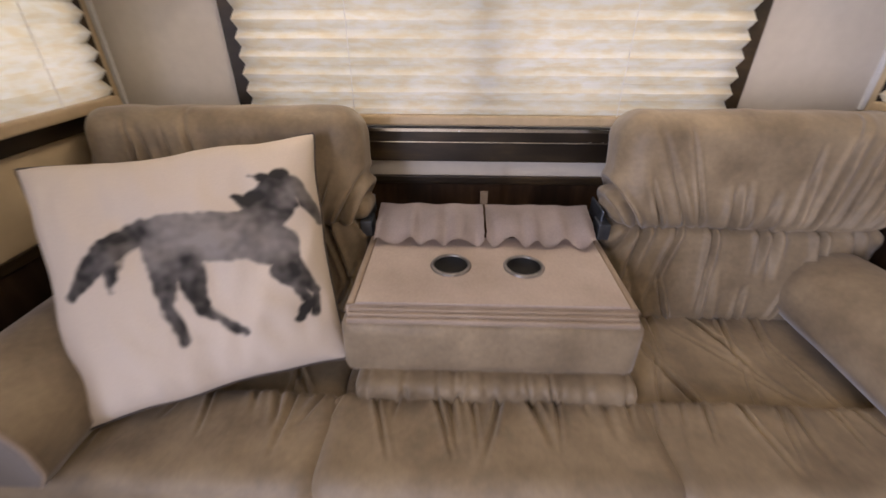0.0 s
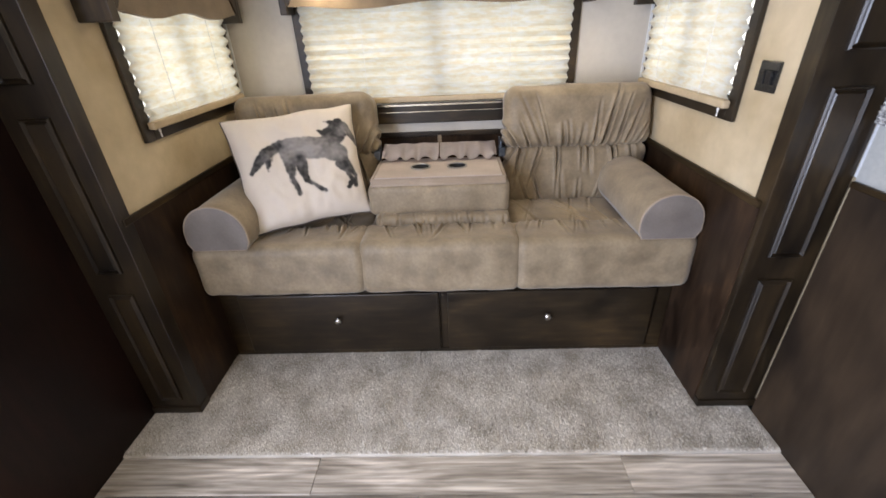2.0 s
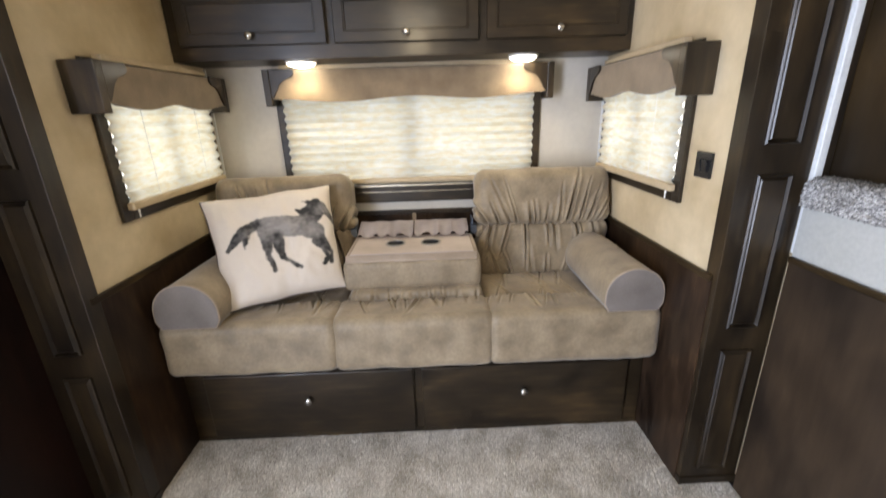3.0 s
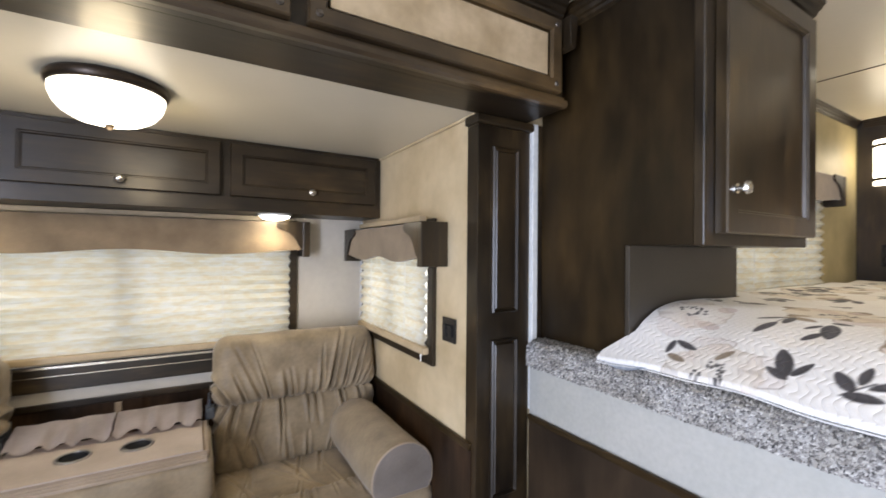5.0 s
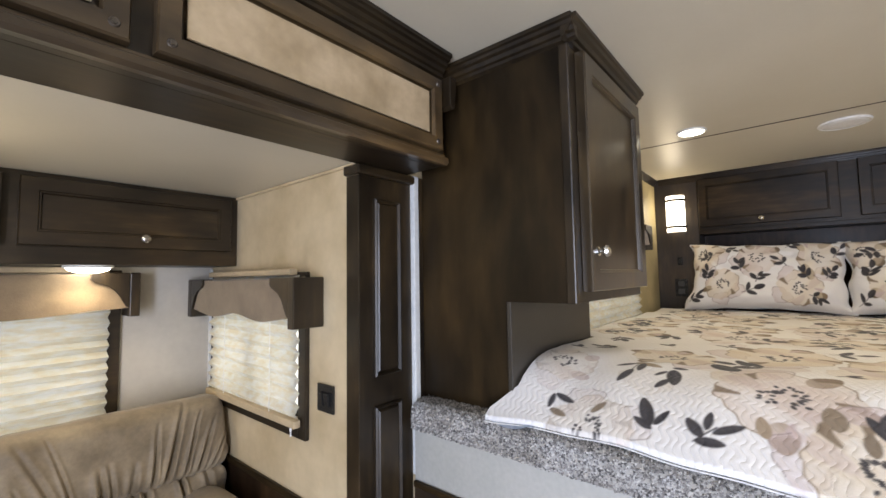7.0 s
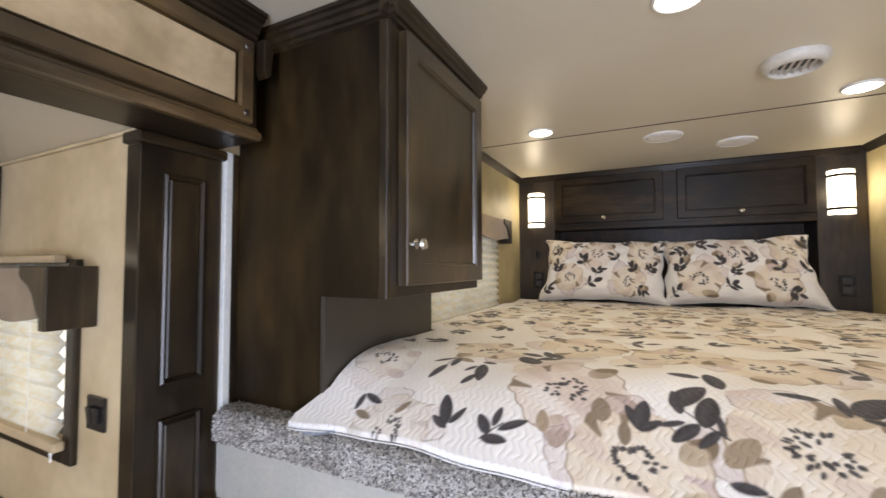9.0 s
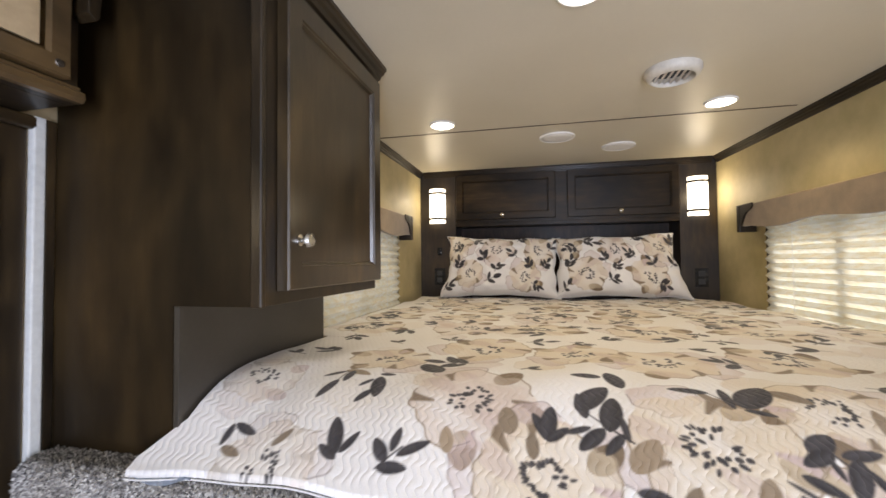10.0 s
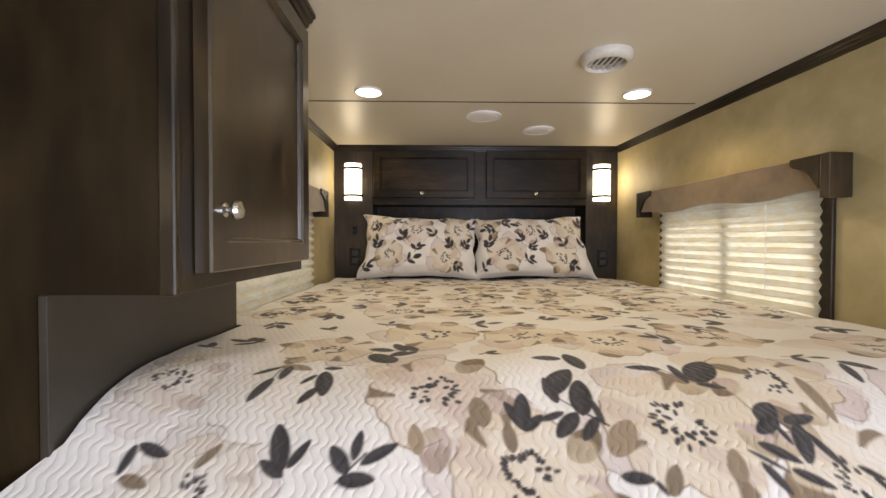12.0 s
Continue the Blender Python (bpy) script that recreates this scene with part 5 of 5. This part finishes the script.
def pillow_mesh(name, corners, thick, paint, nu=110, nv=80, plump=0.5, flange=0.0, wave=0.0, seed=1):
    """A plump cushion through four corners (low-left, low-right, top-right, top-left); paint(uv) colours its front."""
    bl, br, tr, tl = (np.array(c) for c in corners)
    u, v = np.meshgrid(np.linspace(0, 1, nu), np.linspace(0, 1, nv), indexing="ij")
    U, W = u.ravel()[:, None], v.ravel()[:, None]
    nrm = np.cross(br - bl, tl - bl)
    nrm /= np.linalg.norm(nrm)
    cu, cv = 2 * U - 1, 2 * W - 1
    ce = lambda a, b: a * (1 - flange * (1 - b * b) * np.abs(a) ** 6)
    U2, W2 = (ce(cu, cv) + 1) / 2, (ce(cv, cu) + 1) / 2
    wob = np.array([[noise.noise((float(a) * 4, float(b) * 4, seed + 7)), noise.noise((float(a) * 4, float(b) * 4, seed + 11))] for a, b in zip(U[:, 0], W[:, 0])]) * wave * 1.3
    U2, W2 = U2 + wob[:, :1], W2 + wob[:, 1:]
    base = (1 - U2) * (1 - W2) * bl + U2 * (1 - W2) * br + U2 * W2 * tr + (1 - U2) * W2 * tl
    puff = (np.clip(1 - np.abs(cu) ** 3.2, 0, 1) * np.clip(1 - np.abs(cv) ** 3.2, 0, 1)) ** plump
    rip = np.array([noise.noise((float(a) * 5, float(b) * 4, seed)) + 0.5 * noise.noise((float(a) * 13, float(b) * 9, seed + 2)) for a, b in zip(U[:, 0], W[:, 0])])[:, None]
    hgt = thick * puff + wave * rip * (0.3 + 0.7 * puff)
    front, back = base + nrm * np.maximum(hgt, 0.0), base - nrm * np.maximum(thick * puff * 0.8, 0.0)
    n = len(front)
    k = (np.arange(nu - 1)[:, None] * nv + np.arange(nv - 1)[None, :]).ravel()
    f = np.stack([k, k + nv, k + nv + 1, k + 1], 1)
    me = bpy.data.meshes.new(name)
    me.from_pydata(np.concatenate([front, back]).tolist(), [], f.tolist() + (f[:, ::-1] + n).tolist())
    me.shade_smooth()
    col = paint(np.stack([u.ravel(), v.ravel()], 1))
    colour_layer(me, np.concatenate([col, col * 0 + np.array(COTTON)]))
    ids = [i * nv for i in range(nu)] + [(nu - 1) * nv + j for j in range(1, nv)] + [i * nv + nv - 1 for i in range(nu - 2, -1, -1)] + [j for j in range(nv - 2, 0, -1)]
    return me, [Vector(base[i]) for i in ids[::3]]


def sham_paint(seed, w, h):
    def paint(uv):
        rng = np.random.RandomState(seed)
        P = uv * np.array((w, h))
        col = np.tile(np.array(COTTON), (len(P), 1))
        for c in ((0.18, 0.14), (0.50, 0.12), (0.33, 0.30), (0.58, 0.30), (0.08, 0.33)):
            paint_flower(P, col, (c[0] * w / 0.7, c[1]), 0.092 + 0.02 * rng.rand(), rng, 0.72)
        for c, a in (((0.34, 0.17), 1.2), ((0.30, 0.10), 0.4), ((0.12, 0.32), 3.4), ((0.20, 0.36), -0.4), ((0.62, 0.20), 1.0), ((0.42, 0.26), 2.4), ((0.55, 0.07), -0.5), ((0.05, 0.06), 0.8), ((0.66, 0.34), 1.3), ((0.26, 0.24), 2.0), ((0.47, 0.38), 0.5), ((0.10, 0.20), 1.5), ((0.52, 0.20), 2.2)):
            paint_sprig(P, col, (c[0] * w / 0.7, c[1]), a, 0.056 + 0.014 * rng.rand(), rng, int(rng.randint(3, 6)))
        return col
    return paint


for k, (y0, y1) in enumerate(((-0.680, -1.445), (-1.395, -2.165))):
    w = abs(y1 - y0)
    corners = ((-0.04, -0.02 * (1 - k), 0.02), (-0.04, -w, 0.015), (0.07, -w + 0.075 * k, 0.385 + 0.015 * k), (0.07, -0.045 * (1 - k), 0.410 - 0.025 * k))
    t = thing("pillow", pose(3.13, y0, 1.200), "plump floral pillow in a white sham against the headboard", "pillow", "bed pillows")
    cover, rim = pillow_mesh("pillow", corners, 0.115, sham_paint(21 + 7 * k, w, 0.42), 260, 160, 0.5, 0.115, 0.028, 3 + k)
    part("sham", cover, SHAM, t)
    part("flange", tube(rim, 0.004, True), BINDING, t, "sewn edge of the sham", True)


def cushion_paint(uv):
    """Cream canvas with one running horse printed in grey."""
    P = uv * 0.5
    col = np.tile(np.array((0.65, 0.575, 0.485)), (len(P), 1))
    body = [((0.225, 0.305), (0.350, 0.290), 0.050, 0.046), ((0.350, 0.290), (0.405, 0.255), 0.046, 0.034), ((0.375, 0.310), (0.420, 0.352), 0.040, 0.030), ((0.445, 0.378), (0.492, 0.308), 0.021, 0.012), ((0.185, 0.332), (0.130, 0.300), 0.020, 0.024), ((0.130, 0.300), (0.060, 0.235), 0.026, 0.010)]
    legs = [((0.214, 0.290), (0.208, 0.186), 0.034, 0.011), ((0.208, 0.186), (0.219, 0.115), 0.011, 0.008), ((0.250, 0.265), (0.257, 0.168), 0.030, 0.011), ((0.257, 0.168), (0.322, 0.110), 0.011, 0.008), ((0.410, 0.230), (0.459, 0.163), 0.022, 0.010), ((0.459, 0.163), (0.452, 0.115), 0.009, 0.008), ((0.400, 0.215), (0.445, 0.145), 0.018, 0.008)]
    mane = [((0.445, 0.145), (0.415, 0.110), 0.008, 0.007), ((0.130, 0.285), (0.125, 0.232), 0.018, 0.006), ((0.375, 0.345), (0.425, 0.395), 0.026, 0.018), ((0.362, 0.352), (0.345, 0.370), 0.012, 0.004), ((0.400, 0.395), (0.375, 0.408), 0.010, 0.003)]
    strokes = body + legs + mane
    best, ink_sum, weight = np.full(len(P), 1.0), np.zeros(len(P)), np.full(len(P), 1e-9)
    tones = (0.26, 0.19, 0.085, 0.15, 0.07, 0.05) + (0.085,) * len(legs) + (0.042,) * len(mane)
    for (a, b, ra, rb), shade_ in zip(strokes, tones):
        a, b = np.array(a), np.array(b)
        t = np.clip(((P - a) @ (b - a)) / ((b - a) @ (b - a)), 0, 1)
        d = np.linalg.norm(P - a - t[:, None] * (b - a), axis=1) - (ra + (rb - ra) * t)
        w = np.exp(-np.clip(d + 0.01, -0.05, 0.2) * 130)
        ink_sum, weight = ink_sum + w * shade_, weight + w
        best = np.minimum(best, d)
    tone = ink_sum / weight
    mott = np.array([noise.noise((float(x) * 22, float(y) * 26, 4.0)) + 0.5 * noise.noise((float(x) * 70, float(y) * 70, 1.0)) for x, y in P])
    a = soft_edge(best + 0.007 * mott, 0.007)
    ink = np.clip(tone + 0.13 * mott, 0.018, 0.30)[:, None] * np.array((1.0, 0.92, 0.86))
    return col * (1 - a[:, None]) + ink * a[:, None]


cu = thing("throw_pillow", pose(0, 0, 0), "square cream canvas cushion with a dark print on the sofa", "cushion")
cover, rim = pillow_mesh("throw_pillow", ((-0.69, -0.005, 0.584), (-0.275, 0.165, 0.598), (-0.352, 0.380, 0.988), (-0.838, 0.235, 0.958)), 0.078, cushion_paint, 230, 230, 0.5, 0.06, 0.012, 9)
part("cover", cover, CANVAS, cu)
part("piping", tube(rim, 0.0035, True), BRONZE_CORD, cu, "thin dark piping", True)


# ---- wall cabinet over the foot of the bed ----
def bed_cabinet():
    c = thing("wall_cabinet", pose(XS, -0.81, 1.0), "tall dark wood wall cabinet with one door over the bed", "cabinet")
    w, h = 0.552, ZC - 1.0 - 0.002
    part("body", boxes((0.012, w, 0.0, 0.288, 0.368, h), bevel=0.002), WOOD, c)
    part("side_panel", extruded([(0.0, 0.368), (0.0, h), (-0.488, h), (-0.488, 0.062), (-0.190, 0.062), (-0.190, 0.368)], 0.0, 0.012), WOOD_BROAD, c, "broad dark wood side panel").data.transform(Matrix(((0, 1, 0, 0), (-1, 0, 0, 0), (0, 0, 1, 0), (0, 0, 0, 1))))
    part("corner_bead", boxes((-0.004, 0.010, -0.006, 0.020, 0.366, h - 0.05), bevel=0.004), WOOD, c, "rounded corner bead")
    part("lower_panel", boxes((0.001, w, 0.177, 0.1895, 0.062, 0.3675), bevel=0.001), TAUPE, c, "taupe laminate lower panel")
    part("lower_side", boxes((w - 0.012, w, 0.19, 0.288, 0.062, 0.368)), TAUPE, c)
    dr = part("door", door_slab(0.048, 0.530, 0.395, 1.000, -0.024, 0.022, 0.062, 0.008), SATIN_Z, c, "dark wood door with a sunk panel")
    knob(dr, pose(0.082, -0.028, 0.494) @ OUT, True)
    cr = [(0.0, 0.0), (-0.040, 0.0), (-0.040, -0.010), (-0.034, -0.013), (-0.031, -0.021), (-0.023, -0.025), (-0.019, -0.035), (-0.012, -0.038), (-0.010, -0.046), (-0.004, -0.049), (0.0, -0.052)]
    for nm, m, ln in (("crown", pose(-0.03, 0, h), w + 0.034), ("crown", pose(0, 0.46, h, 0, 0, -90), 0.49)):
        bm = swept(cr, 0, ln)
        bm.transform(m)
        part(nm, bm, WOOD_X, c, "stepped crown moulding")
    return c


WOOD_BROAD = wood("broad_stained_panel", (0.0086, 0.0055, 0.0025), (0.0214, 0.0143, 0.0066), (0.040, 0.0272, 0.0122), "z", 0.42, 3.6, 0.0, 0.22, 0.25)
bed_cabinet()


# ---- headboard ----
def headboard():
    h = thing("headboard", pose(XH, 0, 1.0), "dark wood headboard wall with two overhead doors and side columns", "headboard")
    top = ZC - 1.0 - 0.002
    part("cabinet_body", boxes((0.0, 0.225, -2.150, -0.770, 0.685, top), bevel=0.002), WOOD_Y, h)
    for y0, y1 in ((BS + 0.002, -2.152), (-0.768, BN - 0.002)):
        part("column", boxes((0.0, 0.225, y0, y1, 0.05, top), bevel=0.002), WOOD, h)
    part("back_panel", boxes((0.205, 0.225, -2.150, -0.770, 0.05, 0.683)), PANEL, h, "dark recessed panel behind the pillows")
    for a, b in ((-1.425, -0.775), (-2.150, -1.500)):
        bm = door_slab(-b, -a, 0.724, 1.024, -0.020, 0.0195, 0.055)
        bm.transform(Matrix(((0, 1, 0, 0), (-1, 0, 0, 0), (0, 0, 1, 0), (0, 0, 0, 1))))
        d = part("door", bm, WOOD_Y, h, "dark wood door with a sunk panel")
        knob(d, pose(-0.024, (a + b) / 2 + 0.012, 0.750, 0, -90, 0))
    part("light_rail", boxes((-0.008, 0.0, -2.150, -0.770, 0.680, 0.704), bevel=0.002), WOOD_Y, h)
    return h


headboard()


def sconce(y):
    s = thing("wall_sconce", pose(XH - 0.001, y, 1.708), "lit half-round white glass wall sconce with dark bands", "light", "sconces")
    r, hgt = 0.055, 0.232

    def half_round(rr, z0, z1, n=18):
        bm = bmesh.new()
        a = [bm.verts.new((-rr * 0.95 * math.sin(math.pi * k / n), rr * math.cos(math.pi * k / n), z0)) for k in range(n + 1)]
        b = [bm.verts.new((v.co.x, v.co.y, z1)) for v in a]
        for k in range(n):
            bm.faces.new((a[k], a[k + 1], b[k + 1], b[k]))
        bm.faces.new(a)
        bm.faces.new(b[::-1])
        bm.faces.new((a[0], b[0], b[-1], a[-1]))
        return bm

    part("glass", half_round(r, 0.0, hgt), SCONCEGLASS, s, "glowing white glass")
    for z in (0.022, hgt - 0.036):
        part("band", half_round(r + 0.003, z, z + 0.014), BRONZE, s, "dark bronze band")
    return s


for sy in (-0.643, -2.252):
    sconce(sy)
power_outlet(pose(XH - 0.0005, -2.262, 1.335, 0, 0, -90), "black power outlet in the headboard column")
wall_plate("reading_switch", pose(XH - 0.0005, -0.655, 1.515, 0, 0, -90), 0.030, 0.050, (0.0,), "small black switch in the headboard column", "switch")
power_outlet(pose(XH - 0.0005, -0.655, 1.345, 0, 0, -90), "black power outlet in the headboard column")


# ---- ceiling fittings over the bed ----
IVORY = surface("ivory_plastic", (0.60, 0.57, 0.51), (0.66, 0.63, 0.57), 12, 0.45, 0.05, 0.0, 90)


def ceiling_vent():
    v = thing("ceiling_vent", pose(1.958, -1.740, ZC - 0.0005) @ DOWN, "round white ceiling vent with dark louvres", "vent")
    part("rim", turned([(0.084, 0.0), (0.084, 0.010), (0.079, 0.022), (0.066, 0.032), (0.063, 0.030), (0.062, 0.012), (0.062, 0.0)], 44), IVORY, v, "", True)
    part("backing", turned([(0.0, 0.004), (0.061, 0.004), (0.061, 0.0)], 32), VENT_DARK, v, "dark opening")
    for k in range(6):
        y = -0.045 + 0.018 * k
        half = math.sqrt(0.060 ** 2 - y * y)
        bm = boxes((-half, half, -0.0034, 0.0034, -0.001, 0.001))
        bm.transform(pose(0, y, 0.021, 40))
        part("slat", bm, IVORY, v)
    return v


ceiling_vent()
for cx, cy in ((2.62, -1.41), (2.87, -1.74)):
    sp = thing("ceiling_speaker", pose(cx, cy, ZC - 0.0005) @ DOWN, "round flat white ceiling speaker", "speaker", "ceiling speakers")
    part("rim", turned([(0.086, 0.0), (0.086, 0.004), (0.083, 0.008), (0.076, 0.008), (0.076, 0.0)], 40), WHITE, sp, "", True)
    part("grille", turned([(0.0, 0.0085), (0.05, 0.008), (0.0755, 0.006), (0.0755, 0.0)], 40), WHITE, sp, "", True)
structure("trim", boxes((2.416, 2.421, BS + 0.032, BN - 0.002, ZC - 0.0025, ZC - 0.0005)), PANEL, "narrow dark joint between ceiling panels", "trim")
structure("trim", boxes((XL + 0.001, XL + 0.015, DOORWAY[0] - 0.05, DOORWAY[0], 0, DOORWAY[3]), (XL + 0.001, XL + 0.015, DOORWAY[1], DOORWAY[1] + 0.05, 0, DOORWAY[3]), (XL + 0.001, XL + 0.015, DOORWAY[0] - 0.05, DOORWAY[1] + 0.05, DOORWAY[3], DOORWAY[3] + 0.05), bevel=0.002), WOOD, "dark wood casing of the doorway", "trim")

# ---- floor planks ----
ROW, LONG = 0.128, 0.995
floor_ob = bpy.data.objects["floor"]
cache = {}
rng = random.Random(4)
y, r = CARPET_Y0 - 0.001, 0
while y - 0.01 > BW:
    y1 = max(y - ROW, BW + 0.002)
    x = (-0.41, -0.07, 0.27, -0.62, -0.20)[r % 5] - 2 * LONG
    while x < XP - 0.008:
        a, b = max(x, XL + 0.002), min(x + LONG, XP - 0.007)
        x += LONG
        if b - a < 0.02 or a >= b:
            continue
        key = (round(b - a, 3), round(y - y1, 3))
        if key not in cache:
            lx, ly = key[0] / 2, key[1] / 2
            bm = boxes((-lx + 0.0007, lx - 0.0007, -ly + 0.0007, ly - 0.0007, -0.004, 0.004))
            top = [e for e in bm.edges if all(v.co.z > 0 for v in e.verts)]
            bmesh.ops.bevel(bm, geom=top, offset=0.0012, segments=1, affect="EDGES")
            cache[key] = mesh_from(bm, "plank")
            cache[key].materials.append(PLANK)
        p = new("plank", cache[key])
        p.parent = floor_ob
        p.matrix_world = pose((a + b) / 2, (y + y1) / 2, -0.016)
    y, r = y1, r + 1
